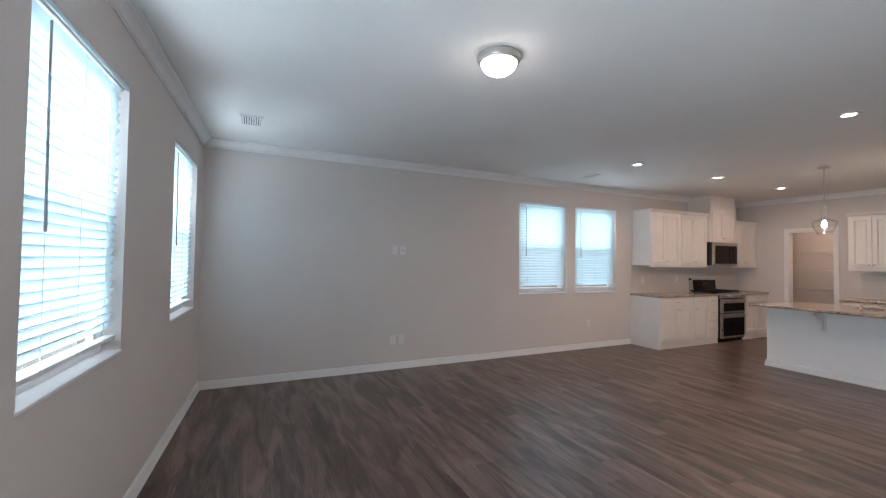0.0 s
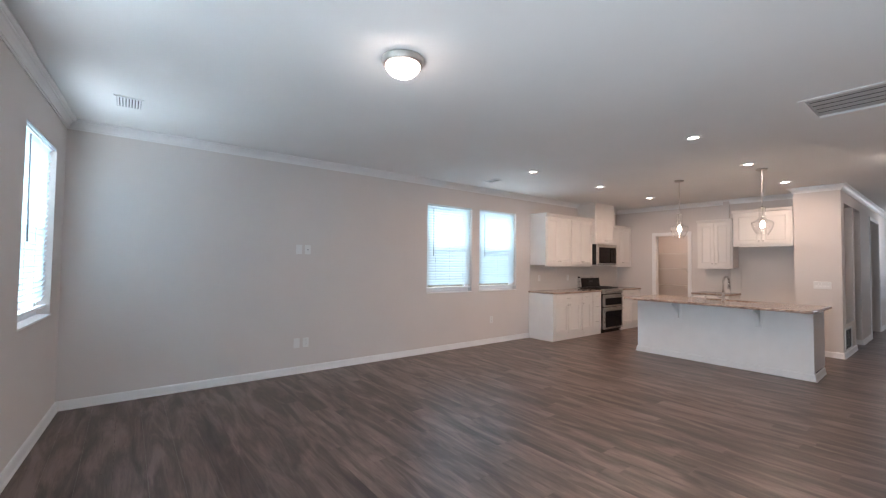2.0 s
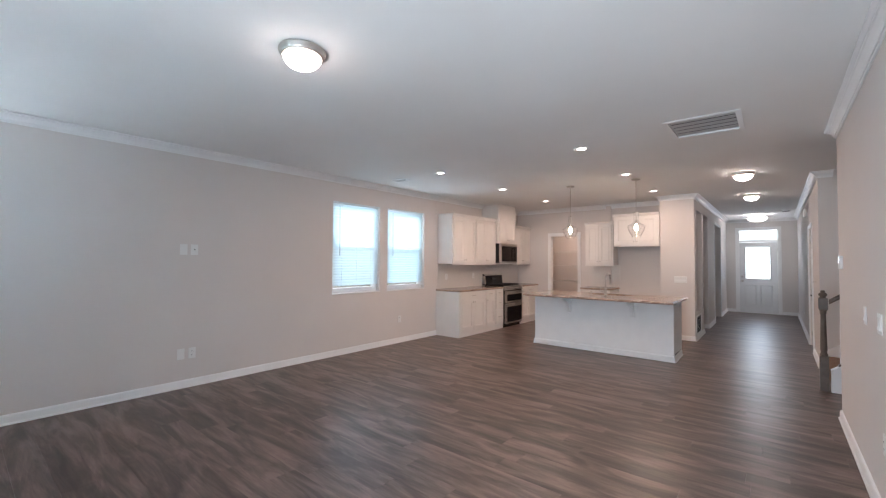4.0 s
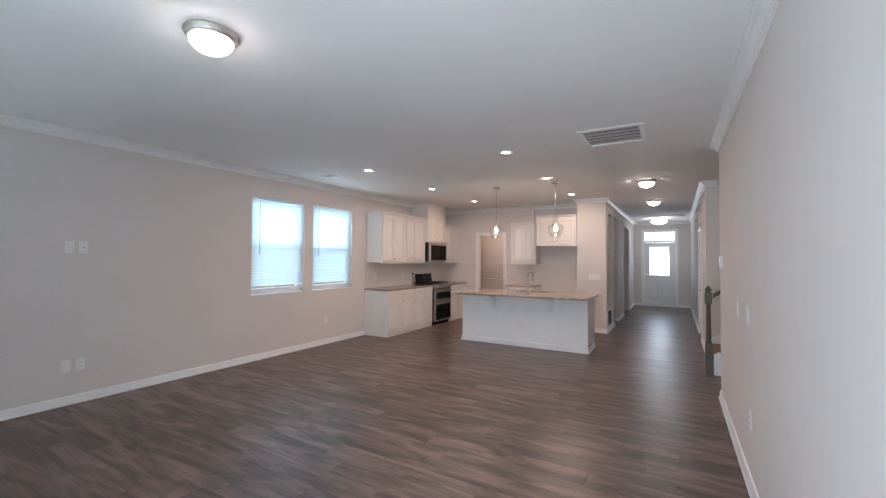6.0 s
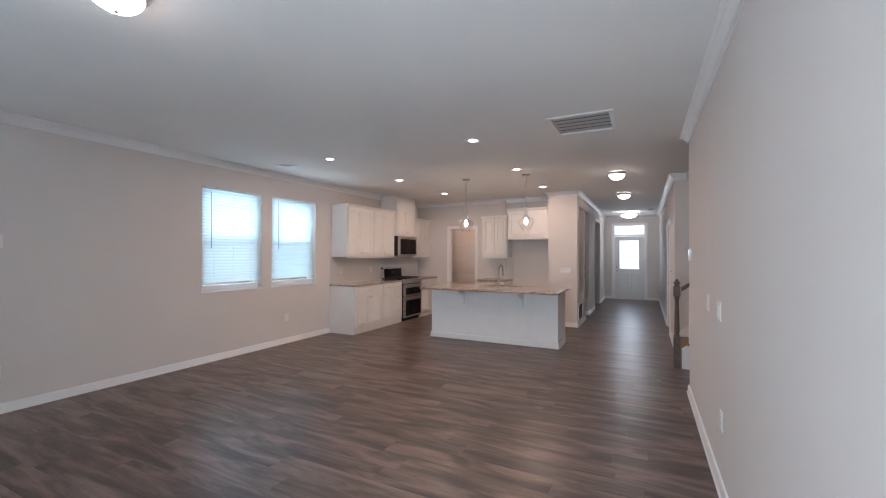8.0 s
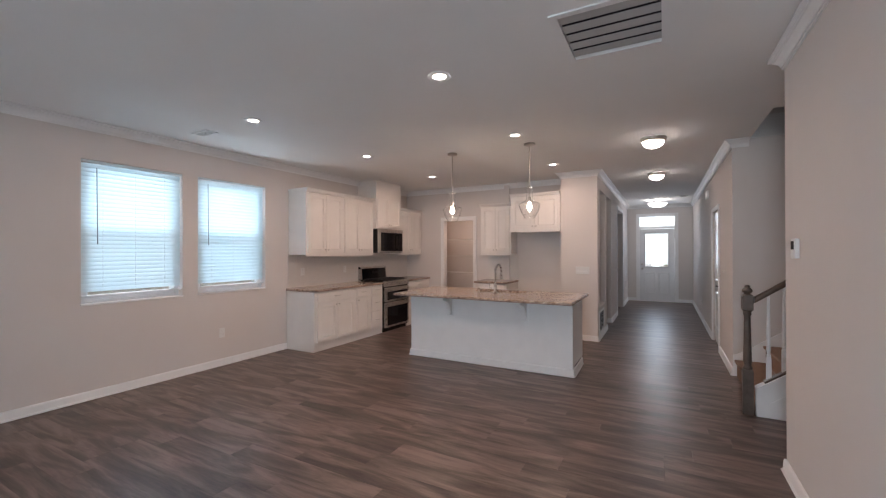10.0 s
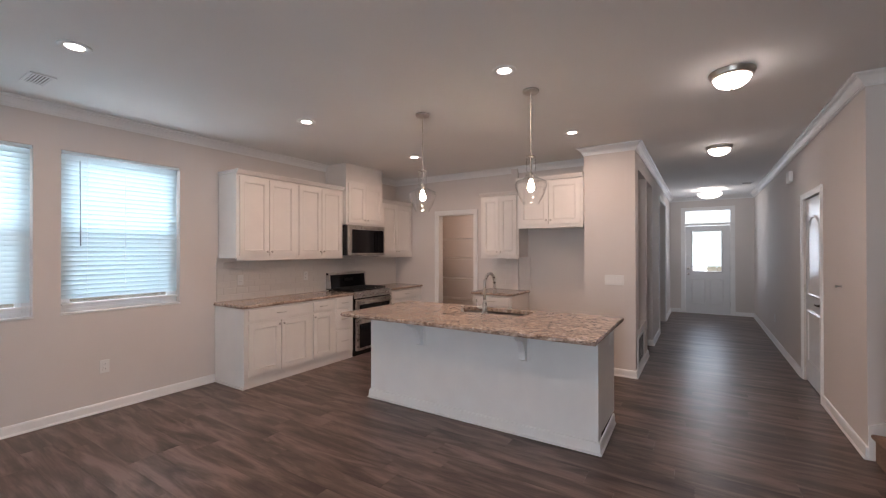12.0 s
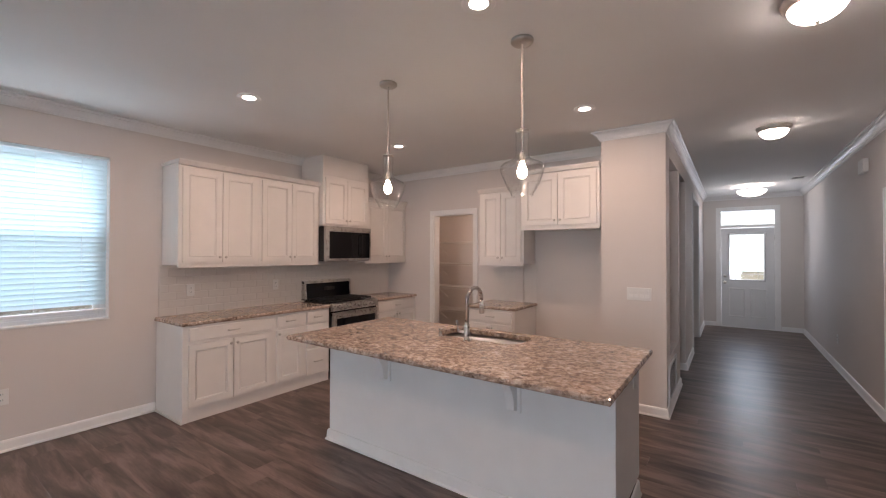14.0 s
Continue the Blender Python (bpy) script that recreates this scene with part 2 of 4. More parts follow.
def tube(bm, pts, radius, n=10):
    """A round rod along points; radius may be a list."""
    pts = [Vector(p) for p in pts]
    radii = radius if isinstance(radius, (list, tuple)) else [radius] * len(pts)
    rings = []
    for i, p in enumerate(pts):
        d = (pts[min(i + 1, len(pts) - 1)] - pts[max(i - 1, 0)]).normalized()
        q = d.to_track_quat("Z", "X")
        rings.append([bm.verts.new(p + q @ Vector((radii[i] * math.cos(2 * math.pi * k / n), radii[i] * math.sin(2 * math.pi * k / n), 0))) for k in range(n)])
    for a, b in zip(rings, rings[1:]):
        for k in range(n):
            bm.faces.new((a[k], a[(k + 1) % n], b[(k + 1) % n], b[k]))
    bm.faces.new(rings[0][::-1])
    bm.faces.new(rings[-1])
    bmesh.ops.recalc_face_normals(bm, faces=bm.faces)
    return bm


def prism(bm, outline, axis, a, b):
    """A flat outline of (u, v) pairs drawn out along an axis from a to b."""
    def at(u, v, w):
        return {"x": (w, u, v), "y": (u, w, v), "z": (u, v, w)}[axis]
    lo, hi = [bm.verts.new(at(u, v, a)) for u, v in outline], [bm.verts.new(at(u, v, b)) for u, v in outline]
    n = len(outline)
    for i in range(n):
        bm.faces.new((lo[i], lo[(i + 1) % n], hi[(i + 1) % n], hi[i]))
    bm.faces.new(lo)
    bm.faces.new(hi)
    bmesh.ops.recalc_face_normals(bm, faces=bm.faces)
    return bm


def sweep_plan(bm, pts, profile):
    """A moulding along a plan line, its profile (inwards, height) to the left of the way, with mitred corners."""
    pts = [Vector(p) for p in pts]
    rows = []
    for i, p in enumerate(pts):
        da = (p - pts[i - 1]).normalized() if i else None
        db = (pts[i + 1] - p).normalized() if i < len(pts) - 1 else None
        na = Vector((-da.y, da.x)) if da else None
        nb = Vector((-db.y, db.x)) if db else None
        if na is None or nb is None:
            m = na or nb
        else:
            m = (na + nb).normalized()
            m = m / max(0.3, m.dot(na))
        rows.append([bm.verts.new((p.x + m.x * d, p.y + m.y * d, z)) for d, z in profile])
    k = len(profile)
    for a, b in zip(rows, rows[1:]):
        for j in range(k):
            bm.faces.new((a[j], b[j], b[(j + 1) % k], a[(j + 1) % k]))
    bm.faces.new(rows[0])
    bm.faces.new(rows[-1])
    bmesh.ops.recalc_face_normals(bm, faces=bm.faces)
    return bm


def mesh_from(name, bm, material, smooth=False):
    me = bpy.data.meshes.new(name)
    bm.to_mesh(me)
    bm.free()
    me.materials.append(material)
    if smooth:
        for p in me.polygons:
            p.use_smooth = True
    return me


def part(name, bm, material, parent=None, label="", smooth=False, m=None):
    ob = new(name, mesh_from(name, bm, material, smooth))
    ob.parent = parent
    if m is not None:
        ob.matrix_basis = m
    if label:
        ob["label"] = label
    return ob


def thing(name, m, label, category, group="", kind=""):
    ob = new(name)
    ob.empty_display_size = 0.1
    ob.matrix_basis = m
    return tagged(ob, label, category, group, kind)


def structure(name, bm, material, label="", category="", smooth=False, m=None):
    return tagged(part(name, bm, material, None, "", smooth, m), label, category, "", "structure")


def pierced(length, height, thick, holes, z0=0.0):
    """A wall slab with openings cut right through; inner face at y = 0, thickness towards +y."""
    bm = bmesh.new()
    us = sorted({0.0, length, *[u for h in holes for u in h[:2]]})
    zs = sorted({z0, height, *[z for h in holes for z in h[2:]]})

    def solid(i, j):
        if not (0 <= i < len(us) - 1 and 0 <= j < len(zs) - 1):
            return False
        u, z = (us[i] + us[i + 1]) / 2, (zs[j] + zs[j + 1]) / 2
        return not any(h[0] < u < h[1] and h[2] < z < h[3] for h in holes)

    def quad(*ps):
        bm.faces.new([bm.verts.new(p) for p in ps])
    for i in range(len(us) - 1):
        for j in range(len(zs) - 1):
            if not solid(i, j):
                continue
            a, b, c, d = us[i], us[i + 1], zs[j], zs[j + 1]
            quad((a, 0, c), (b, 0, c), (b, 0, d), (a, 0, d))
            quad((b, thick, c), (a, thick, c), (a, thick, d), (b, thick, d))
            if not solid(i - 1, j):
                quad((a, thick, c), (a, 0, c), (a, 0, d), (a, thick, d))
            if not solid(i + 1, j):
                quad((b, 0, c), (b, thick, c), (b, thick, d), (b, 0, d))
            if not solid(i, j - 1):
                quad((a, thick, c), (b, thick, c), (b, 0, c), (a, 0, c))
            if not solid(i, j + 1):
                quad((a, 0, d), (b, 0, d), (b, thick, d), (a, thick, d))
    bmesh.ops.remove_doubles(bm, verts=bm.verts, dist=1e-5)
    return bm


def wall(name, x, y, turn, length, holes=(), thick=0.14, height=C, material=None, z0=0.0, label="plain painted wall in warm light greige"):
    return structure(name, pierced(length, height, thick, holes, z0), material or WALL, label, "wall", m=pose(x, y, 0, 0, 0, turn))


# ---- shell of the house ----
WZ0, WZ1, WW = 0.93, 2.37, 0.95      # window sill, head, width
WIN_N = (4.235, 5.36)                # window centres on the long wall
WIN_W = (2.50, 4.52)                 # window centres on the rear wall, by y
wall("wall_north", -0.75, YN, 0, XE + 2.0 + 0.75, [(c + 0.75 - WW / 2, c + 0.75 + WW / 2, WZ0, WZ1) for c in WIN_N])
ca = math.cos(radians(SKEW))
S0 = -0.9                            # the rear wall starts beyond the switch wall


def along_rear(y):
    return (y - S0) / ca


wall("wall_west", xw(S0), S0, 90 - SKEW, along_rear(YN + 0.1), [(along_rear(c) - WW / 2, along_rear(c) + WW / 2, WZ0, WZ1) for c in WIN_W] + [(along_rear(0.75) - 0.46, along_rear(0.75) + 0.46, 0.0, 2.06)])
wall("wall_south", 5.40, YS, 180, 6.6)
wall("wall_passage", 5.40, -4.4, 90, 4.4 - 0.44, thick=0.14)
HD0, HD1 = 9.03, 9.86                # hall door opening
wall("wall_hall_south", XF + 0.14, YS, 180, XF + 0.14 - 7.75, [(XF + 0.14 - HD1, XF + 0.14 - HD0, 0.0, 2.06)])
wall("wall_stair", 7.75, YS - 0.14, -90, 4.4, height=5.4)
wall("wall_stair_end", 7.9, -4.3, 180, 2.6, height=5.4)
FD0, FD1 = 0.115, 1.035              # front door opening, by y
wall("wall_front", XF, 2.6, -90, 3.1, [(2.6 - FD1, 2.6 - FD0, 0.0, 2.43)])
OP = [(9.12, 9.90, 0.52, 2.47), (10.05, 10.78, 0.0, 2.47), (12.0, 13.35, 0.0, 2.40)]
wall("wall_hall_north", XC, YH, 0, XF - XC, [(a - XC, b - XC, c, d) for a, b, c, d in OP], thick=0.12)
structure("wall_pier", bx(XC, YH + 0.12, 0.0, XC + 0.12, YP, C), WALL, "end face of the hall wall in warm light greige", "wall")
structure("wall_pier_back", bx(XC + 0.12, YP - 0.12, 0.0, XE + 0.6, YP, C), WALL, "painted side wall of the fridge space", "wall")
PD0, PD1 = 3.76, 4.45                # pantry opening, by y
wall("wall_east", XE, YN, -90, YN - YP - 0.001, [(YN - PD1, YN - PD0, 0.0, 2.09)], thick=0.12)
# closed rooms behind the openings
wall("wall_niche_back", 8.98, 1.60, 0, 1.02, thick=0.05)
wall("wall_pantry_back", 10.75, YN, -90, 2.6, thick=0.1)
structure("wall_pantry_side", bx(XE + 0.12, 3.0, 0.0, 10.75, 3.1, C), WALL, "painted pantry side wall", "wall")
wall("wall_room_back", 9.4, 3.0, 0, 6.0, thick=0.1)
wall("wall_room_side", 11.2, 3.0, -90, 1.55, thick=0.1)

structure("floor_slab", box(bmesh.new(), -1.2, -4.6, -0.15, 15.2, 5.6, -0.013), SUBF, "dark floor slab under the planks", "floor")
cb = bmesh.new()
WELL = (6.62, 7.75, -4.3, -0.47)
VX0, VX1, VY0, VY1 = 4.235, 4.785, 0.405, 0.920   # return-air duct
for a in ((-1.2, -0.47, VX0, 5.6), (VX1, -0.47, 15.2, 5.6), (VX0, -0.47, VX1, VY0), (VX0, VY1, VX1, 5.6), (-1.2, -4.6, WELL[0], -0.47), (7.75, -4.6, 15.2, -0.47)):
    box(cb, a[0], a[1], C, a[2], a[3], C + 0.25)
structure("ceiling", cb, CEIL, "smooth white painted ceiling", "ceiling")
structure("ceiling_stairwell", bx(5.2, -4.6, 5.4, 8.0, 0.0, 5.5), CEIL, "high ceiling over the stairwell", "ceiling")
structure("wall_well_side", bx(WELL[0] - 0.12, -4.3, C + 0.25, WELL[0], -0.47, 5.4), WALL, "upper wall of the stairwell", "wall")
structure("wall_well_front", bx(WELL[0] - 0.12, -0.47, C + 0.25, 7.9, -0.35, 5.4), WALL, "upper wall of the stairwell", "wall")

# ground outside
gb = bmesh.new()
box(gb, -900, -900, -0.5, 900, 900, -0.35)
structure("ground", gb, GROUND, "dry lawn reaching the horizon", "ground")
structure("porch_slab", bx(15.16, -1.5, -0.35, 17.2, 2.5, -0.05, bevel=0.01), CONC, "pale concrete porch slab", "porch")

# added glowing sheet that stands in for bright daylight beyond the front door
GLOW = mat("daylight_glow", (0.8, 0.85, 0.82), 0.9, vary=0.0, emit=0.75, ecol=(0.86, 1.0, 0.95))
structure("backdrop", bx(60.0, -25.0, -0.4, 60.1, 25.0, 16.0), GLOW, "pale glowing sheet standing in for hazy daylight", "backdrop")
structure("driveway", bx(17.2, 0.7, -0.36, 59.0, 4.5, -0.33), CONC, "pale concrete drive beyond the porch", "drive")

CLAY = mat("red_clay", (0.42, 0.17, 0.11), 0.95, vary=0.25, scale=1.2, bump=0.5, bscale=20)
clay = bmesh.new()
hills = random.Random(3)
grid_v = [[clay.verts.new((24 + 1.0 * i, -9.0 + 0.6 * j, -0.36 + (1.25 + hills.uniform(-0.2, 0.2)) * math.sin(math.pi * i / 12) * math.sin(math.pi * j / 15) ** 0.5)) for j in range(16)] for i in range(13)]
for i in range(12):
    for j in range(15):
        clay.faces.new((grid_v[i][j], grid_v[i + 1][j], grid_v[i + 1][j + 1], grid_v[i][j + 1]))
structure("clay_bank", clay, CLAY, "low bank of bare red clay beyond the lawn", "ground", True)

# baseboards and crown
BASE = [(0, 0.004), (0.026, 0.004), (0.026, 0.012), (0.017, 0.022), (0.014, 0.075), (0.009, 0.088), (0, 0.092)]
CROWN = [(0, C - 0.092), (0.010, C - 0.092), (0.011, C - 0.080), (0.018, C - 0.078), (0.021, C - 0.064), (0.030, C - 0.050), (0.046, C - 0.034), (0.055, C - 0.030), (0.056, C - 0.023), (0.066, C - 0.020), (0.078, C - 0.014), (0.079, C - 0.003), (0, C - 0.003)]


def base_run(pts):
    structure("baseboard", sweep_plan(bmesh.new(), pts, BASE), TRIM, "white painted baseboard with a shoe moulding", "baseboard")


def crown_run(pts):
    structure("crown_moulding", sweep_plan(bmesh.new(), pts, CROWN), TRIM, "white crown moulding under the ceiling", "trim")


base_run([(6.20, YN), (XW0 + 0.0, YN), (xw(1.28), 1.28)])
base_run([(xw(0.22), 0.22), (xw(YS), YS), (5.40, YS), (5.40, -4.2)])
base_run([(7.75, YS - 0.012), (7.75, YS), (HD0 - 0.062, YS)])
base_run([(HD1 + 0.062, YS), (XF, YS), (XF, FD0 - 0.075)])
base_run([(XF, FD1 + 0.075), (XF, YH), (13.42, YH)])
base_run([(11.93, YH), (10.78, YH), (10.78, YH + 0.12)])
base_run([(10.05, YH + 0.12), (10.05, YH), (XC, YH), (XC, YP), (XE, YP), (XE, 2.86)])
crown_run([(7.75, -0.46), (7.75, YS), (XF, YS), (XF, YH), (XC, YH), (XC, YP), (XE, YP), (XE, YN), (XW0, YN), (xw(YS), YS), (5.40, YS), (5.40, -0.46)])


def casing(name, m, width, height, w=0.062, label="white moulded door casing"):
    """Casing round an opening that starts at the local origin and runs along +x; its face looks to -y."""
    bm = bmesh.new()
    for x0, x1, z0, z1 in ((-w, 0, 0.004, height + w), (width, width + w, 0.004, height + w), (0, width, height, height + w)):
        box(bm, x0, -0.014, z0, x1, 0.0, z1)
        box(bm, x0 + 0.004 if x0 < 0 else x0, -0.019, z0, (x0 + 0.022) if x0 < 0 else (x1 if z0 > 1 else x1), -0.014, z1) if x0 < 0 else None
    box(bm, width + w - 0.022, -0.019, 0.004, width + w - 0.004, -0.014, height + w)
    box(bm, -w + 0.022, -0.019, height + w - 0.022, width + w - 0.022, -0.014, height + w - 0.003)
    return structure(name, bm, TRIM, label, "trim", m=m)


casing("trim_pantry", pose(XE, PD1, 0, 0, 0, -90), PD1 - PD0, 2.09)
casing("trim_hall_door", pose(HD1, YS, 0, 0, 0, 180), HD1 - HD0, 2.06)
casing("trim_front_door", pose(XF, FD1, 0, 0, 0, -90), FD1 - FD0, 2.43, w=0.07)
casing("trim_room_opening", pose(12.0, YH, 0), 1.35, 2.40, w=0.07, label="white cased opening to a side room")
for nm, a, b, y0, y1, z in (("jamb_pantry", XE, XE + 0.12, PD0, PD1, 2.09),):
    jb = bmesh.new()
    box(jb, a, y0, 0.004, b, y0 + 0.016, z)
    box(jb, a, y1 - 0.016, 0.004, b, y1, z)
    box(jb, a, y0 + 0.016, z - 0.016, b, y1 - 0.016, z)
    structure(nm, jb, TRIM, "white door jamb", "trim")


# ---- windows with blinds ----
def window(name, m):
    """A double-hung window in its opening: x along the wall, y outwards, origin at the sill's middle."""
    w = thing(name, m, "white vinyl double-hung window in a drywall return", "window", kind="structure")
    h, a = WZ1 - WZ0, WW / 2
    f = bmesh.new()
    for b in ((-a, 0.085, 0, -a + 0.045, 0.138, h), (a - 0.045, 0.085, 0, a, 0.138, h), (-a + 0.045, 0.085, 0, a - 0.045, 0.138, 0.045), (-a + 0.045, 0.085, h - 0.045, a - 0.045, 0.138, h)):
        box(f, *b)
    fr = part("window_frame", f, VINYL, w)
    for z0, z1, y in ((0.046, h / 2 + 0.02, 0.092), (h / 2 - 0.02, h - 0.046, 0.116)):
        s = bmesh.new()
        x0, x1 = -a + 0.046, a - 0.046
        for b in ((x0, y, z0, x0 + 0.04, y + 0.022, z1), (x1 - 0.04, y, z0, x1, y + 0.022, z1), (x0 + 0.04, y, z0, x1 - 0.04, y + 0.022, z0 + 0.04), (x0 + 0.04, y, z1 - 0.04, x1 - 0.04, y + 0.022, z1)):
            box(s, *b)
        sash = part("sash", s, VINYL, w)
        p = part("pane", bx(x0 + 0.04, y + 0.009, z0 + 0.04, x1 - 0.04, y + 0.013, z1 - 0.04), PANE, sash)
        p.visible_shadow = False
    part("insect_screen", bx(-a + 0.046, 0.1385, 0.046, a - 0.046, 0.1395, h / 2), SCREEN, w, "grey insect screen over the lower half")
    part("window_sill", bx(-a - 0.006, -0.010, 0.0, a + 0.006, 0.085, 0.016, bevel=0.004), TRIM, w, "white painted sill")
    return w



def blind(m, tilt):
    h, a = WZ1 - WZ0, WW / 2 - 0.008
    b = thing("window_blind", m, "white two-inch faux-wood blind, lowered, slats tilted", "blind", "white window blinds")
    part("headrail", bx(-a, 0.006, h - 0.026, a, 0.052, h - 0.004, bevel=0.003), VINYL, b)
    part("valance", bx(-a - 0.004, -0.012, h - 0.024, a + 0.004, -0.004, h - 0.002, bevel=0.003), SLAT, b)
    sb = bmesh.new()
    n = 6
    up, dn = [], []
    for i in range(n + 1):
        y = -0.025 + 0.05 * i / n
        z = 0.003 * (1 - (y / 0.025) ** 2)
        up.append((y, z + 0.0012))
        dn.append((y, z - 0.0012))
    prism(sb, up + dn[::-1], "x", -a + 0.003, a - 0.003)
    me = mesh_from("slat", sb, SLAT)
    z = h - 0.052
    while z > 0.125:
        s = new("slat", me)
        s.parent = b
        s.matrix_basis = pose(random.uniform(-0.001, 0.001), 0.03, z, tilt + random.uniform(-3.0, 3.0))
        z -= 0.0425
    part("bottom_rail", bx(-a + 0.003, 0.006, 0.078, a - 0.003, 0.056, 0.098, bevel=0.004), VINYL, b)
    for x in (-a * 0.62, 0.0, a * 0.62):
        part("ladder_cord", tube(bmesh.new(), [(x, 0.004, 0.09), (x, 0.004, h - 0.04)], 0.0012, 6), VINYL, b)
    part("tilt_wand", tube(bmesh.new(), [(-a + 0.12, -0.014, h - 0.075), (-a + 0.125, -0.018, h * 0.42)], [0.004, 0.0055], 8), mat("wand_plastic", (0.35, 0.38, 0.40), 0.3), b, "grey tilt wand")
    return b


WIN_POSES = [pose(c, YN, WZ0) for c in WIN_N] + [pose(xw(c), c, WZ0, 0, 0, 90 - SKEW) for c in WIN_W]
for i, wm in enumerate(WIN_POSES):
    window("window_%d" % (i + 1), wm)
    blind(wm @ pose(0, 0.015, 0), (72, -60, -62, -62)[i])
    area_lamp("sky_lamp", wm @ pose(0, 0.30, (WZ1 - WZ0) / 2, -90), WW, WZ1 - WZ0, SKY_POWER if i < 2 else SKY_POWER_REAR, (0.80, 0.93, 1.0))


area_lamp("sky_lamp", pose(XF + 0.45, 0.575, 1.35, 0, 90, 0), 2.3, 0.9, 22, (0.72, 0.86, 1.0))


# ---- doors ----
def moulding_loop(bm, pts, w, y0, y1):
    """A raised frame along a closed outline in the x-z plane."""
    c = Vector((sum(p[0] for p in pts) / len(pts), sum(p[1] for p in pts) / len(pts)))
    n = len(pts)
    rows = []
    for i in range(n):
        p, q, r = Vector(pts[i - 1]), Vector(pts[i]), Vector(pts[(i + 1) % n])
        d1, d2 = (q - p).normalized(), (r - q).normalized()
        n1, n2 = Vector((-d1.y, d1.x)), Vector((-d2.y, d2.x))
        k = (n1 + n2).normalized()
        k = k / max(0.4, k.dot(n1))
        if k.dot(c - q) < 0:
            k = -k
        rows.append([bm.verts.new((q.x + k.x * o, y, q.y + k.y * o)) for o, y in ((0, y1), (w * 0.5, y0), (w, y1))])
    for i in range(n):
        a, b = rows[i], rows[(i + 1) % n]
        for j in range(2):
            bm.faces.new((a[j], b[j], b[j + 1], a[j + 1]))
    bmesh.ops.recalc_face_normals(bm, faces=bm.faces)
    return bm


def rect(x0, z0, x1, z1):
    return [(x0, z0), (x1, z0), (x1, z1), (x0, z1)]


def lever_handle(parent, x, y, z, way, material):
    hb = lathe(bmesh.new(), [(0.030, 0), (0.030, -0.006), (0.012, -0.012), (0.011, -0.045), (0.0, -0.047)], 0, 0, 20, "y")
    tube(hb, [(0, -0.04, 0), (0.03 * way, -0.045, 0.002), (0.07 * way, -0.045, -0.002), (0.105 * way, -0.042, 0.004)], [0.008, 0.009, 0.008, 0.006], 10)
    part("door_handle", hb, material, parent, "dark bronze lever handle", True, pose(x, y, z))


# hall door: face looks to +y, hung on its far side
hdw = HD1 - HD0
hd = thing("door_1", pose(HD1, YS, 0, 0, 0, 180), "closed pale grey two-panel door with an arched upper panel", "door", kind="structure")
db = bmesh.new()
box(db, 0.004, 0.018, 0.016, hdw - 0.004, 0.055, 2.052)
part("door_leaf", db, DOORP, hd)
arch = [(0.13, 0.98), (hdw - 0.13, 0.98), (hdw - 0.13, 1.72)] + [(hdw / 2 + (hdw / 2 - 0.13) * math.cos(t), 1.72 + 0.14 * math.sin(t) ** 1.3) for t in [math.pi * k / 14 for k in range(1, 14)]] + [(0.13, 1.72)]
part("upper_panel", moulding_loop(bmesh.new(), arch, 0.035, 0.008, 0.0185), DOORP, hd)
part("lower_panel", moulding_loop(bmesh.new(), rect(0.13, 0.24, hdw - 0.13, 0.82), 0.035, 0.008, 0.0185), DOORP, hd)
for hz in (0.22, 1.05, 1.85):
    part("hinge", tube(bmesh.new(), [(0.002, 0.012, hz - 0.045), (0.002, 0.012, hz + 0.045)], 0.008, 8), NICKEL, hd, "brushed nickel hinge")
lever_handle(hd, hdw - 0.07, 0.018, 0.93, -1, DARKM)
# solid dark strips paint the shade in the gaps round the hall door
jb = bmesh.new()
box(jb, HD0 - 0.004, YS - 0.14, 0.0, HD0, YS - 0.001, 2.06)
box(jb, HD0, YS - 0.13, 0.002, HD1, YS - 0.02, 0.012)
structure("door_gap_shade", jb, RECESS_SHADE, "dark strip standing for the shaded gap under the hall door", "threshold")
# added dark sheet, unseen, keeps the space behind the closed door black
structure("hall_door_backing", bx(HD0 - 0.1, YS - 0.5, 0.0, HD1 + 0.1, YS - 0.45, 2.2), RECESS_SHADE, "unseen dark sheet closing the space behind the hall door", "wall")

# front door with glazed upper half, transom above
fw = FD1 - FD0
fd = thing("door_2", pose(XF, FD1, 0, 0, 0, -90), "white front door with a glazed upper half and two panels, closed", "door", kind="structure")
FL = bmesh.new()
g0, g1, gz0, gz1 = 0.165, fw - 0.185, 1.00, 1.93
for b in ((0.022, 0.03, 0.02, g0, 0.075, 2.06), (g1, 0.03, 0.02, fw - 0.022, 0.075, 2.06), (g0, 0.03, 0.02, g1, 0.075, gz0), (g0, 0.03, gz1, g1, 0.075, 2.06)):
    box(FL, *b)
part("door_leaf", FL, DOORP, fd)
lf = moulding_loop(bmesh.new(), rect(g0 - 0.03, gz0 - 0.03, g1 + 0.03, gz1 + 0.03), 0.034, 0.014, 0.0305)
part("lite_frame", lf, DOORP, fd)
pn = part("pane", bx(g0, 0.05, gz0, g1, 0.054, gz1), PANE, fd)
pn.visible_shadow = False
for x0, x1 in ((0.14, fw / 2 - 0.04), (fw / 2 + 0.04, fw - 0.14)):
    part("panel", moulding_loop(bmesh.new(), rect(x0, 0.22, x1, 0.82), 0.03, 0.021, 0.0305), DOORP, fd)
for hz in (0.25, 1.05, 1.85):
    part("hinge", tube(bmesh.new(), [(fw - 0.018, 0.022, hz - 0.05), (fw - 0.018, 0.022, hz + 0.05)], 0.008, 8), NICKEL, fd)
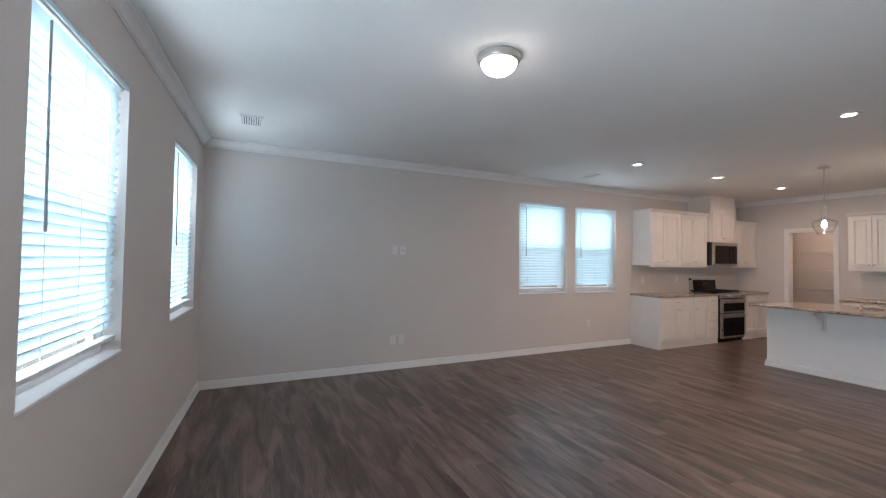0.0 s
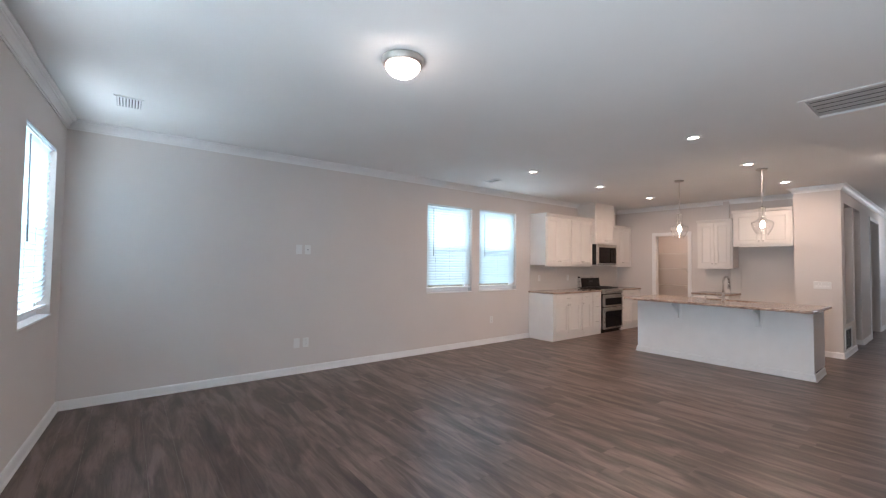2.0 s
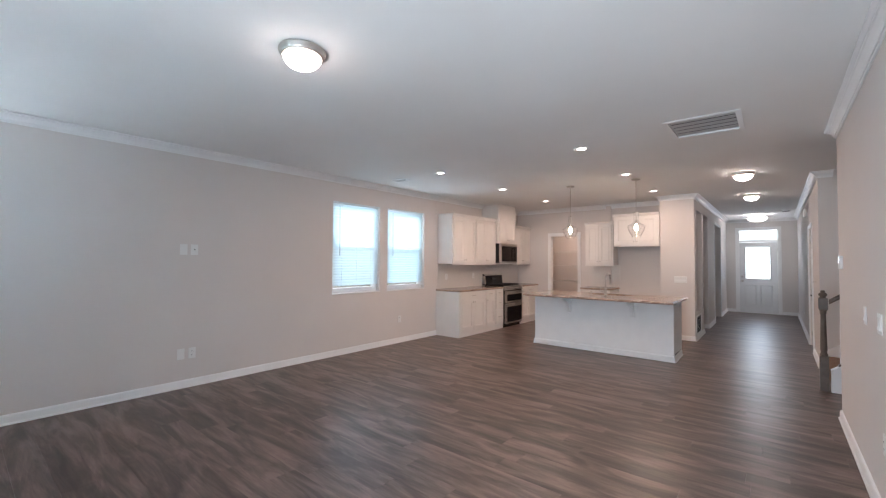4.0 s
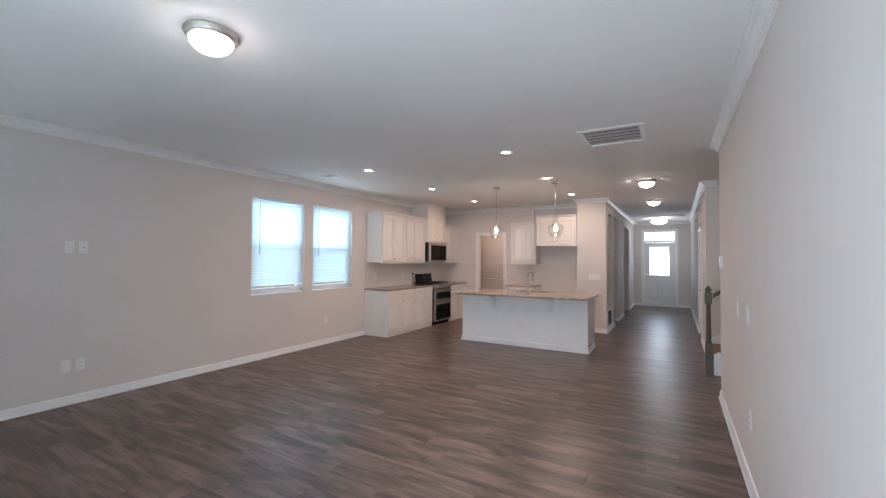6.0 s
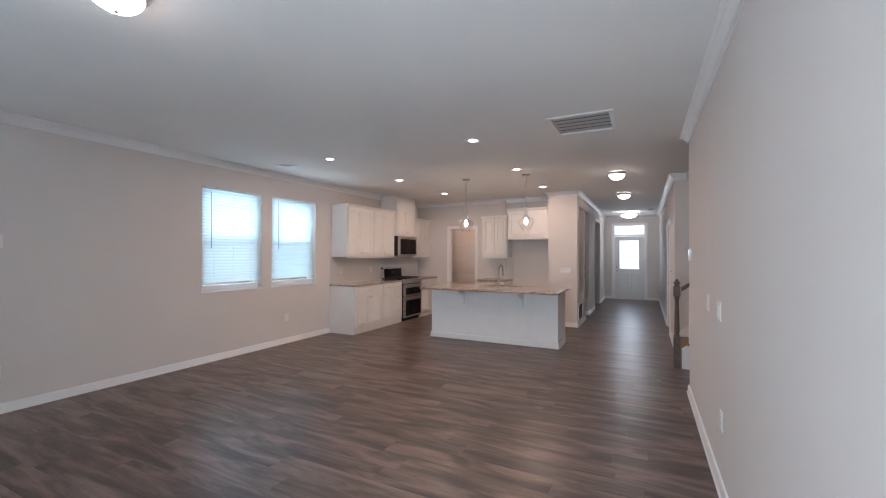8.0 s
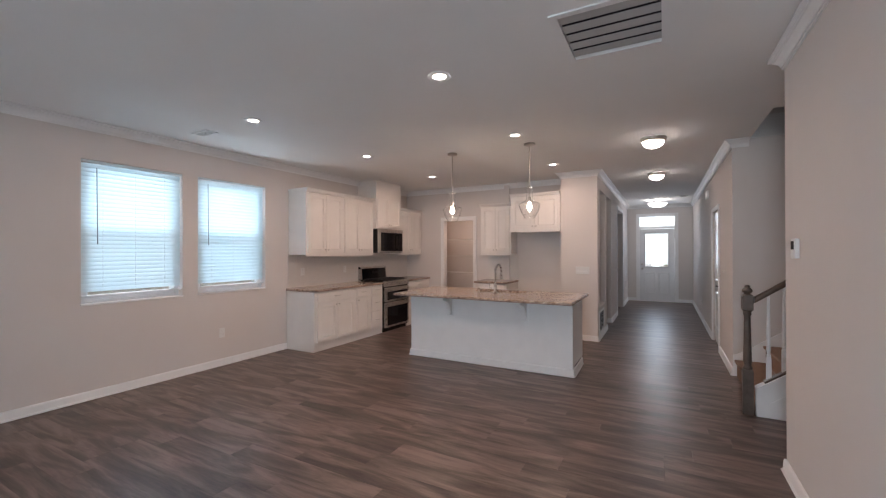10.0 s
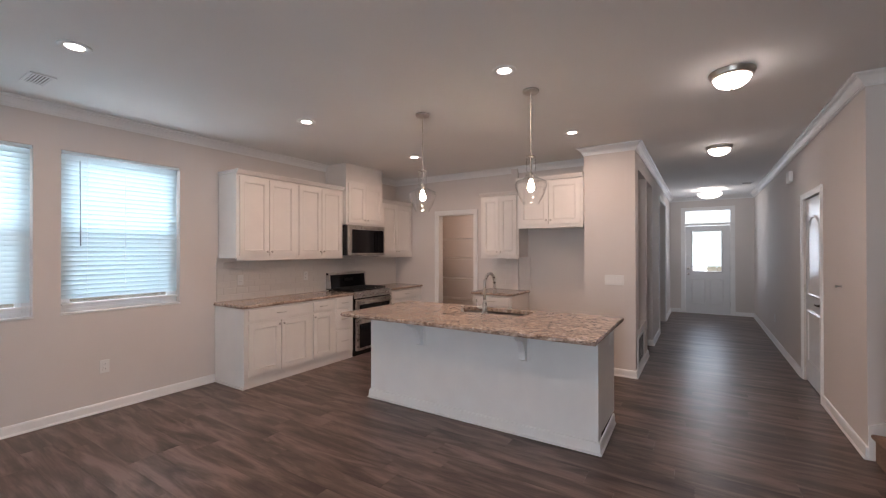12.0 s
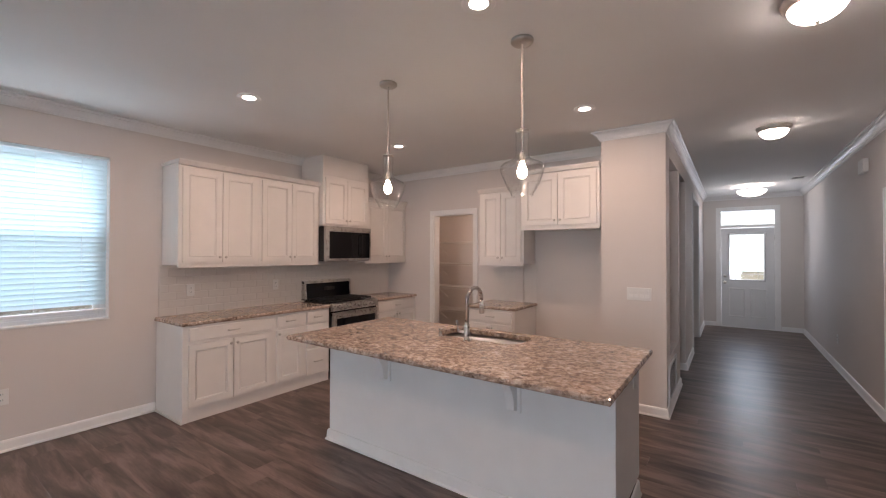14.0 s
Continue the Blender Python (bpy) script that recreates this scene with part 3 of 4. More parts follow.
for kz in (0.93, 1.06):
    part("lock", lathe(bmesh.new(), [(0.0, -0.03), (0.022, -0.028), (0.027, -0.012), (0.014, -0.002), (0.032, 0.022), (0.032, 0.031)], 0, 0, 18, "y"), NICKEL, fd, "brushed nickel knob", True, pose(0.085, 0, kz))
for nm3, q in (("muntin", (g0, gz1 - 0.115, g1, gz1 - 0.107)), ("muntin", (g0, gz0 + 0.107, g1, gz0 + 0.115)), ("muntin", (g0 + 0.095, gz0, g0 + 0.103, gz1)), ("muntin", (g1 - 0.103, gz0, g1 - 0.095, gz1))):
    part(nm3, bx(q[0], 0.0445, q[1], q[2], 0.0495, q[3]), DOORP, fd, "thin bar across the door glass")
fj = bmesh.new()
for b in ((0.0, 0.0, 0.004, 0.02, 0.14, 2.43), (fw - 0.02, 0.0, 0.004, fw, 0.14, 2.43), (0.02, 0.0, 2.41, fw - 0.02, 0.14, 2.43), (0.02, 0.0, 2.07, fw - 0.02, 0.14, 2.125), (0.02, 0.0, 0.002, fw - 0.02, 0.14, 0.018)):
    box(fj, *b)
part("door_frame", fj, TRIM, fd)
tp = part("transom_pane", bx(0.02, 0.06, 2.125, fw - 0.02, 0.064, 2.41), PANE, fd)
tp.visible_shadow = False


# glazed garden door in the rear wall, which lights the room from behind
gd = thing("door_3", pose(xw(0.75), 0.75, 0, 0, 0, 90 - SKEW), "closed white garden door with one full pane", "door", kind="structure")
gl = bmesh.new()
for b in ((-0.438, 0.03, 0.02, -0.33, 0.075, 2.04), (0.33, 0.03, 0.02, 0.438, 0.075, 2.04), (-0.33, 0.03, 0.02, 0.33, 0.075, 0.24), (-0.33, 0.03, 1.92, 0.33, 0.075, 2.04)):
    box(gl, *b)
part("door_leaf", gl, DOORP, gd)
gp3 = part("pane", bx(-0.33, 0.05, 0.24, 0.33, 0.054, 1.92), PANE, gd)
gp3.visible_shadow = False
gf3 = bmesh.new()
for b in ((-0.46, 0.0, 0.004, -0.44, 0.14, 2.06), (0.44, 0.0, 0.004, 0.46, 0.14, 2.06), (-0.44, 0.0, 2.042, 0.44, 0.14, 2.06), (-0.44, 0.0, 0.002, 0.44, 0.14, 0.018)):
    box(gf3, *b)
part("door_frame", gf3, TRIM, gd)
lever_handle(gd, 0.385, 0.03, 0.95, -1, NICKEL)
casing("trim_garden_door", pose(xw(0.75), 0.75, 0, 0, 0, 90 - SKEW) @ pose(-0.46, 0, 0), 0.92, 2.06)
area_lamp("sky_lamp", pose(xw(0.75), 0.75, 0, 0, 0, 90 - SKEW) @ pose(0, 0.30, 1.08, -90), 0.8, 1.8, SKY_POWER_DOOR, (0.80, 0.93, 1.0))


# ---- kitchen cabinets ----
def shaker(parent, x0, z0, x1, z1, y, knob=None, pull=False, name="door"):
    """A recessed-panel door or drawer front, its face at y looking to -y."""
    bm = bmesh.new()
    w = 0.055 if z1 - z0 > 0.25 else 0.0
    if w:
        for b in ((x0, z0, x0 + w, z1), (x1 - w, z0, x1, z1), (x0 + w, z0, x1 - w, z0 + w), (x0 + w, z1 - w, x1 - w, z1)):
            box(bm, b[0], y - 0.02, b[1], b[2], y - 0.001, b[3])
        box(bm, x0 + w, y - 0.011, z0 + w, x1 - w, y - 0.001, z1 - w)
        moulding_loop(bm, rect(x0 + w - 0.001, z0 + w - 0.001, x1 - w + 0.001, z1 - w + 0.001), 0.016, y - 0.0185, y - 0.0112)
    else:
        box(bm, x0, y - 0.02, z0, x1, y - 0.001, z1, bevel=0.004)
    d = part(name, bm, CAB, parent)
    if knob:
        kb = lathe(bmesh.new(), [(0.0, -0.026), (0.011, -0.024), (0.014, -0.018), (0.006, -0.010), (0.006, 0.0)], 0, 0, 14, "y")
        part("knob", kb, NICKEL, d, "brushed nickel knob", True, pose(knob[0], y - 0.02, knob[1]))
    if pull:
        cx, cz = (x0 + x1) / 2, (z0 + z1) / 2
        pb = tube(bmesh.new(), [(cx - 0.055, y - 0.020, cz), (cx - 0.05, y - 0.042, cz), (cx, y - 0.047, cz), (cx + 0.05, y - 0.042, cz), (cx + 0.055, y - 0.020, cz)], 0.005, 8)
        part("pull", pb, NICKEL, d, "brushed nickel bar pull", True)
    return d


def base_cabinet(m, w, depth, layout, label):
    """Base unit; local x along its front, front at y = 0, body behind it towards +y."""
    c = thing("base_cabinet", m, label, "cabinet", "white base cabinets")
    bm = bmesh.new()
    box(bm, 0.0, 0.001, 0.095, w, depth, 0.865)
    part("body", bm, CAB, c)
    part("toe_kick", bx(0.0, 0.008, 0.003, w, 0.05, 0.095), CAB, c)
    if layout == "doors":
        shaker(c, 0.032, 0.725, w - 0.032, 0.842, 0.0, pull=True, name="drawer")
        h = w / 2
        shaker(c, 0.032, 0.135, h - 0.004, 0.695, 0.0, knob=(h - 0.03, 0.655))
        shaker(c, h + 0.004, 0.125, w - 0.032, 0.695, 0.0, knob=(h + 0.03, 0.655))
    elif layout == "door":
        shaker(c, 0.032, 0.725, w - 0.032, 0.842, 0.0, pull=True, name="drawer")
        shaker(c, 0.032, 0.135, w - 0.032, 0.695, 0.0, knob=(0.05, 0.655))
    else:
        for z0, z1 in ((0.72, 0.85), (0.44, 0.70), (0.125, 0.42)):
            bm = bx(0.026, -0.02, z0, w - 0.026, -0.001, z1, bevel=0.006)
            d = part("drawer", bm, CAB, c)
            cz = (z0 + z1) / 2
            part("pull", tube(bmesh.new(), [(w / 2 - 0.055, -0.02, cz), (w / 2 - 0.05, -0.042, cz), (w / 2, -0.047, cz), (w / 2 + 0.05, -0.042, cz), (w / 2 + 0.055, -0.02, cz)], 0.005, 8), NICKEL, d, "brushed nickel bar pull", True)
    return c


def wall_cabinet(m, w, depth, z0, z1, label, knob_low=True, cornice=True):
    c = thing("wall_cabinet", m, label, "cabinet", "white wall cabinets")
    part("body", bx(0.0, 0.001, z0, w, depth, z1), CAB, c)
    h, kz = w / 2, z0 + 0.075
    shaker(c, 0.030, z0 + 0.026, h - 0.004, z1 - 0.042, 0.0, knob=(h - 0.03, kz))
    shaker(c, h + 0.004, z0 + 0.026, w - 0.030, z1 - 0.042, 0.0, knob=(h + 0.03, kz))
    if cornice:
        part("cornice", prism(bmesh.new(), [(0.0, z1 - 0.018), (-0.024, z1 - 0.016), (-0.03, z1 - 0.004), (-0.045, z1 + 0.022), (-0.045, z1 + 0.034), (depth, z1 + 0.034), (depth, z1 + 0.001), (0.0, z1 + 0.001)], "x", -0.012, w + 0.001), CAB, c)
        part("light_rail", bx(0.0, -0.012, z0 - 0.022, w, 0.006, z0 + 0.001), CAB, c)
    return c


YB = 4.80                      # base fronts on the long wall
UD = 0.36                      # wall cabinet depth
YU = YN - UD - 0.002
CT0, CT1 = 0.868, 0.902        # worktop
BD = YN - YB - 0.003
base_cabinet(pose(6.22, YB, 0), 0.86, BD, "doors", "white base cabinet with a wide drawer over two doors")
base_cabinet(pose(7.08, YB, 0), 0.38, BD, "door", "narrow white base cabinet, drawer over one door")
base_cabinet(pose(7.46, YB, 0), 0.345, BD, "drawers", "white three-drawer base cabinet beside the range")
base_cabinet(pose(8.595, YB, 0), XE - 8.595 - 0.002, BD, "doors", "white base cabinet between range and end wall")
ep = thing("cabinet_end_panel", pose(6.206, YB, 0), "white finished end panel of the base cabinets", "panel")
part("panel", bx(0.0, 0.0, 0.003, 0.013, BD, CT0 - 0.003), CAB, ep)
part("shoe_strip", bx(-0.012, -0.003, 0.003, -0.0005, BD, 0.022), CAB, ep)
wall_cabinet(pose(6.245, YU, 0), 0.785, UD, 1.405, 2.36, "white two-door wall cabinet beside the window")
wall_cabinet(pose(7.031, YU, 0), 0.783, UD, 1.405, 2.36, "white two-door wall cabinet beside the microwave")
wall_cabinet(pose(8.585, YU, 0), XE - 8.585 - 0.002, UD, 1.405, 2.28, "white two-door wall cabinet in the kitchen corner")
mc = wall_cabinet(pose(7.816, 4.94, 0), 0.767, YN - 4.943, 1.865, 2.50, "tall white cabinet over the microwave, boxed to the ceiling", cornice=False)
part("duct_cover", bx(0.0, -0.002, 2.501, 0.767, YN - 4.943, C - 0.002), CAB, mc, "white boxed-in panel up to the ceiling")
base_cabinet(pose(XE - 0.62, 3.45, 0, 0, 0, -90), 0.60, 0.617, "doors", "white base cabinet beside the fridge space")
wall_cabinet(pose(XE - 0.345, 3.46, 0, 0, 0, -90), 0.60, 0.343, 1.395, 2.30, "white two-door wall cabinet beside the pantry")
fc = wall_cabinet(pose(XE - 0.64, 2.76, 0, 0, 0, -90), 2.76 - YP - 0.003, 0.637, 1.80, 2.41, "white two-door cabinet over the empty fridge space")


def worktop(name, x0, y0, x1, y1, label, hole=None):
    """A granite slab with a chipped, rough-hewn edge, and a rounded cut-out where a sink sits."""
    bm = bmesh.new()
    rg = random.Random(int(x0 * 1000 + y0 * 10))
    step, plan = 0.022, []
    for (ax, ay), (qx, qy) in (((x0, y0), (x1, y0)), ((x1, y0), (x1, y1)), ((x1, y1), (x0, y1)), ((x0, y1), (x0, y0))):
        n = max(2, int(math.hypot(qx - ax, qy - ay) / step))
        for i in range(n):
            plan.append((ax + (qx - ax) * i / n, ay + (qy - ay) * i / n))
    mx, my = (x0 + x1) / 2, (y0 + y1) / 2

    def ring(z, inset, rough):
        out = []
        for px, py in plan:
            d = inset + rg.uniform(-rough, rough)
            ux, uy = (1 if px < mx else -1) * min(1, max(0, 1 - abs(abs(px - mx) - (x1 - x0) / 2) * 50)), (1 if py < my else -1) * min(1, max(0, 1 - abs(abs(py - my) - (y1 - y0) / 2) * 50))
            out.append(bm.verts.new((px + ux * d, py + uy * d, z + (rg.uniform(-0.0015, 0.0015) if rough else 0))))
        return out

    rings = [ring(CT0, 0.006, 0.0), ring(CT0 + 0.007, 0.002, 0.003), ring(CT0 + 0.018, 0.001, 0.004), ring(CT1 - 0.006, 0.003, 0.003), ring(CT1, 0.008, 0.0)]
    n = len(plan)
    for lo, hi in zip(rings, rings[1:]):
        for i in range(n):
            bm.faces.new((lo[i], lo[(i + 1) % n], hi[(i + 1) % n], hi[i]))
    loops = {0: [rings[0]], 1: [rings[-1]]}
    if hole:
        pts = rounded(*hole, 0.11)
        lo, hi = [[bm.verts.new((px, py, z)) for px, py in pts] for z in (CT0, CT1)]
        for i in range(len(pts)):
            bm.faces.new((lo[i], hi[i], hi[(i + 1) % len(pts)], lo[(i + 1) % len(pts)]))
        loops[0].append(lo)
        loops[1].append(hi)
    for k in (0, 1):
        es = [bm.edges.get((lp[i], lp[(i + 1) % len(lp)])) for lp in loops[k] for i in range(len(lp))]
        bmesh.ops.triangle_fill(bm, use_beauty=True, use_dissolve=False, edges=es, normal=(0, 0, 1 if k else -1))
    bmesh.ops.recalc_face_normals(bm, faces=bm.faces)
    return tagged(part(name, bm, GRAN), label, "worktop")


def rounded(x0, y0, x1, y1, r, n=8):
    """A rectangle's outline with round corners."""
    out = []
    for cx, cy, a0 in ((x1 - r, y0 + r, -90), (x1 - r, y1 - r, 0), (x0 + r, y1 - r, 90), (x0 + r, y0 + r, 180)):
        for k in range(n + 1):
            a = radians(a0 + 90 * k / n)
            out.append((cx + r * math.cos(a), cy + r * math.sin(a)))
    return out


worktop("worktop", 6.185, YB - 0.03, 7.812, YN - 0.004, "speckled brown granite worktop beside the range")
worktop("worktop", 8.588, YB - 0.03, XE - 0.003, YN - 0.004, "short speckled granite worktop in the corner")
worktop("worktop", XE - 0.65, 2.83, XE - 0.004, 3.475, "small speckled granite worktop by the fridge space")

# ---- island ----
IX0, IX1, IY0, IY1 = 6.79, 7.49, 1.325, 3.53
isl = thing("kitchen_island", pose(IX0, IY0, 0), "white painted kitchen island with plain panelled seating side", "island")
iw, il = IX1 - IX0, IY1 - IY0
part("seating_panel", bx(0, 0.0, 0.003, 0.10, il, CT0 - 0.002, bevel=0.003), ISL, isl)
part("end_panel", bx(0.101, 0.012, 0.095, iw, 0.03, CT0 - 0.002), ISL, isl)
part("end_panel", bx(0.101, il - 0.03, 0.095, iw, il - 0.012, CT0 - 0.002), ISL, isl)
part("back_panel", bx(iw - 0.02, 0.031, 0.095, iw, il - 0.031, CT0 - 0.002), CAB, isl)
part("toe_kick", bx(0.101, 0.02, 0.003, iw - 0.07, il - 0.02, 0.094), RECESS_SHADE, isl)
ib = sweep_plan(bmesh.new(), [(iw - 0.06, 0.012), (0.10, 0.0), (0.0, 0.0), (0.0, il), (0.10, il), (iw - 0.06, il - 0.012)], [(d, z) for d, z in BASE])
part("base_moulding", ib, TRIM, isl)
op = bx(0.5, 0.006, 0.70, 0.575, 0.012, 0.815, bevel=0.002)
part("outlet_plate", op, PLATE, isl)
for cy in (IY1 - 0.63 - IY0, 0.56):
    prof = [(0.0, 0.865), (-0.27, 0.865), (-0.27, 0.835), (-0.25, 0.825), (-0.21, 0.818), (-0.16, 0.803), (-0.112, 0.775), (-0.082, 0.735), (-0.064, 0.685), (-0.056, 0.625), (-0.035, 0.612), (0.0, 0.612)]
    cbm = prism(bmesh.new(), prof, "y", cy - 0.026, cy + 0.026)
    box(cbm, -0.014, cy - 0.046, 0.595, 0.0, cy + 0.042, 0.865)
    part("corbel", cbm, ISL, isl, "white scrolled support bracket")
SX0, SX1, SY0, SY1 = 7.11, 7.44, 2.02, 2.72
worktop("island_worktop", 6.42, 1.262, 7.53, 3.575, "large speckled beige granite island top with overhang", (SX0, SY0, SX1, SY1))
sk = thing("kitchen_sink", pose(0, 0, 0), "undermount stainless steel sink in the island top", "sink")
sbm = bmesh.new()
rows = []
for grow, z, rr in ((0.03, CT0 - 0.001, 0.13), (0.012, CT0 - 0.001, 0.118), (0.010, 0.72, 0.116), (0.0, 0.69, 0.11), (-0.03, 0.674, 0.08)):
    rows.append([sbm.verts.new((px, py, z)) for px, py in rounded(SX0 - grow, SY0 - grow, SX1 + grow, SY1 + grow, rr)])
for p, q in zip(rows, rows[1:]):
    for i in range(len(p)):
        sbm.faces.new((p[i], p[(i + 1) % len(p)], q[(i + 1) % len(p)], q[i]))
sbm.faces.new(rows[-1])
bmesh.ops.recalc_face_normals(sbm, faces=sbm.faces)
bowl = part("bowl", sbm, mat("brushed_steel", (0.44, 0.425, 0.41), 0.36, 1.0, vary=0.05, scale=30), sk, smooth=True)
bowl.modifiers.new("thickness", "SOLIDIFY").thickness = 0.002
part("drain", lathe(bmesh.new(), [(0.055, 0.6765), (0.05, 0.680), (0.03, 0.678), (0.0, 0.678)], (SX0 + SX1) / 2, (SY0 + SY1) / 2, 24), DARKM, sk)
fx, fy = 7.055, 2.375
fa = thing("kitchen_faucet", pose(fx, fy, CT1), "brushed nickel gooseneck faucet with pull-down spray", "faucet")
part("base", lathe(bmesh.new(), [(0.028, 0.0), (0.028, 0.012), (0.021, 0.02), (0.021, 0.10), (0.018, 0.115), (0.014, 0.13)], 0, 0, 24), STEEL, fa, smooth=True)
gp = [(0, 0, 0.12), (0, 0, 0.285)] + [(0.085 - 0.085 * math.cos(a), -0.02 * math.sin(a / 2), 0.285 + 0.085 * math.sin(a)) for a in [math.pi * k / 14 for k in range(1, 14)]] + [(0.17, -0.02, 0.275)]
part("spout", tube(bmesh.new(), gp, 0.0145, 14), STEEL, fa, smooth=True)
part("spray_head", tube(bmesh.new(), [(0.17, -0.02, 0.28), (0.171, -0.02, 0.24), (0.174, -0.02, 0.185), (0.175, -0.02, 0.175)], [0.014, 0.016, 0.021, 0.018], 14), STEEL, fa, smooth=True)
part("lever", tube(bmesh.new(), [(0, 0.018, 0.055), (0, 0.05, 0.058), (0, 0.072, 0.062), (0.0, 0.080, 0.085), (0.0, 0.084, 0.135)], [0.012, 0.012, 0.009, 0.006, 0.007], 12), STEEL, fa, smooth=True)
sd = thing("soap_dispenser", pose(7.075, 2.62, CT1), "small brushed nickel pump beside the faucet", "dispenser")
part("body", lathe(bmesh.new(), [(0.018, 0.0), (0.018, 0.006), (0.011, 0.012), (0.011, 0.045), (0.016, 0.048), (0.016, 0.058), (0.0, 0.06)], 0, 0, 18), STEEL, sd, smooth=True)

# ---- range and microwave ----
rg = thing("gas_range", pose(7.82, YB - 0.045, 0), "stainless steel double-oven gas range with black cooktop", "range")
RW, RD = 0.762, YN - YB + 0.04
part("body", bx(0.0, 0.03, 0.06, RW, RD, 0.895), BLACK, rg, "black side panels")
part("plinth", bx(0.02, 0.06, 0.003, RW - 0.02, RD - 0.05, 0.06), BLACK, rg)
part("control_panel", prism(bmesh.new(), [(0.03, 0.815), (-0.012, 0.82), (-0.002, 0.905), (0.05, 0.912), (0.05, 0.815)], "x", 0.0, RW), STEEL, rg, "sloped stainless control strip")
for i in range(5):
    kx = 0.11 + i * 0.135
    part("knob", lathe(bmesh.new(), [(0.0, -0.048), (0.019, -0.046), (0.022, -0.02), (0.026, -0.012), (0.026, 0.002)], 0, 0, 18, "y"), STEEL, rg, "stainless control knob", True, pose(kx, 0.0, 0.862, -7))
for z0, z1, nm in ((0.545, 0.80, "upper_oven_door"), (0.085, 0.53, "lower_oven_door")):
    od = part(nm, bx(0.012, -0.012, z0, RW - 0.012, 0.029, z1, bevel=0.005), STEEL, rg, "stainless oven door")
    part("oven_window", bx(0.06, -0.0145, z0 + 0.035, RW - 0.06, -0.0121, z1 - 0.075), BLKGL, od, "dark glass window")
    hb = tube(bmesh.new(), [(0.05, -0.012, z1 - 0.04), (0.05, -0.055, z1 - 0.035), (0.09, -0.062, z1 - 0.035), (RW - 0.09, -0.062, z1 - 0.035), (RW - 0.05, -0.055, z1 - 0.035), (RW - 0.05, -0.012, z1 - 0.04)], 0.011, 10)
    part("handle", hb, STEEL, od, "stainless bar handle", True)
part("cooktop", bx(0.0, 0.05, 0.896, RW, RD - 0.06, 0.915, bevel=0.004), BLACK, rg, "black enamel cooktop")
for gx in (0.03, 0.27, 0.51):
    gb2 = bmesh.new()
    for k in range(4):
        box(gb2, gx + 0.01 + k * 0.062, 0.08, 0.933, gx + 0.022 + k * 0.062, RD - 0.10, 0.945)
    for yy in (0.08, 0.30, RD - 0.112):
        box(gb2, gx + 0.01, yy, 0.921, gx + 0.21, yy + 0.012, 0.9328)
    for qx in (gx + 0.012, gx + 0.196):
        for yy in (0.082, RD - 0.112):
            box(gb2, qx, yy, 0.9155, qx + 0.01, yy + 0.01, 0.9208)
    part("grate", gb2, GRILL, rg, "cast iron pan grate")
bgd = part("backguard", prism(bmesh.new(), [(RD - 0.06, 0.916), (RD - 0.085, 0.93), (RD - 0.065, 1.13), (RD - 0.055, 1.155), (RD - 0.005, 1.16), (RD - 0.005, 0.916)], "x", 0.0, RW), BLKGL, rg, "black glass back panel with stainless frame")
part("backguard_trim", prism(bmesh.new(), [(RD - 0.068, 1.128), (RD - 0.059, 1.160), (RD - 0.003, 1.166), (RD - 0.003, 1.1605), (RD - 0.056, 1.1558), (RD - 0.0655, 1.128)], "x", -0.003, RW + 0.003), STEEL, bgd)
for bxx in (-0.003, RW - 0.022):
    part("backguard_post", prism(bmesh.new(), [(RD - 0.088, 0.93), (RD - 0.067, 1.128), (RD - 0.01, 1.128), (RD - 0.01, 0.93)], "x", bxx, bxx + 0.025), STEEL, bgd)
part("clock_display", bx(RW / 2 - 0.09, RD - 0.0835, 1.03, RW / 2 + 0.09, RD - 0.074, 1.075), BLACK, bgd)

mw = thing("microwave", pose(7.818, 4.885, 1.425), "stainless over-range microwave with a black glass door", "microwave")
part("body", bx(0.0, 0.03, 0.0, 0.762, YN - 4.885 - 0.004, 0.432), BLACK, mw)
mf = bmesh.new()
for b in ((0.0, 0.0, 0.0, 0.06, 0.029, 0.432), (0.06, 0.0, 0.37, 0.762, 0.029, 0.432), (0.06, 0.0, 0.0, 0.762, 0.029, 0.03), (0.742, 0.0, 0.03, 0.762, 0.029, 0.37)):
    box(mf, *b)
part("door_frame", mf, STEEL, mw)
part("door_glass", bx(0.061, 0.004, 0.031, 0.741, 0.028, 0.369), BLKGL, mw, "black glass door and control panel")
part("handle", tube(bmesh.new(), [(0.575, 0.004, 0.06), (0.575, -0.028, 0.07), (0.575, -0.032, 0.20), (0.575, -0.028, 0.33), (0.575, 0.004, 0.34)], 0.008, 10), BLACK, mw, "slim black handle", True)
part("vent_grille", bx(0.03, 0.0305, -0.004, 0.745, 0.30, -0.0005), DARKM, mw)


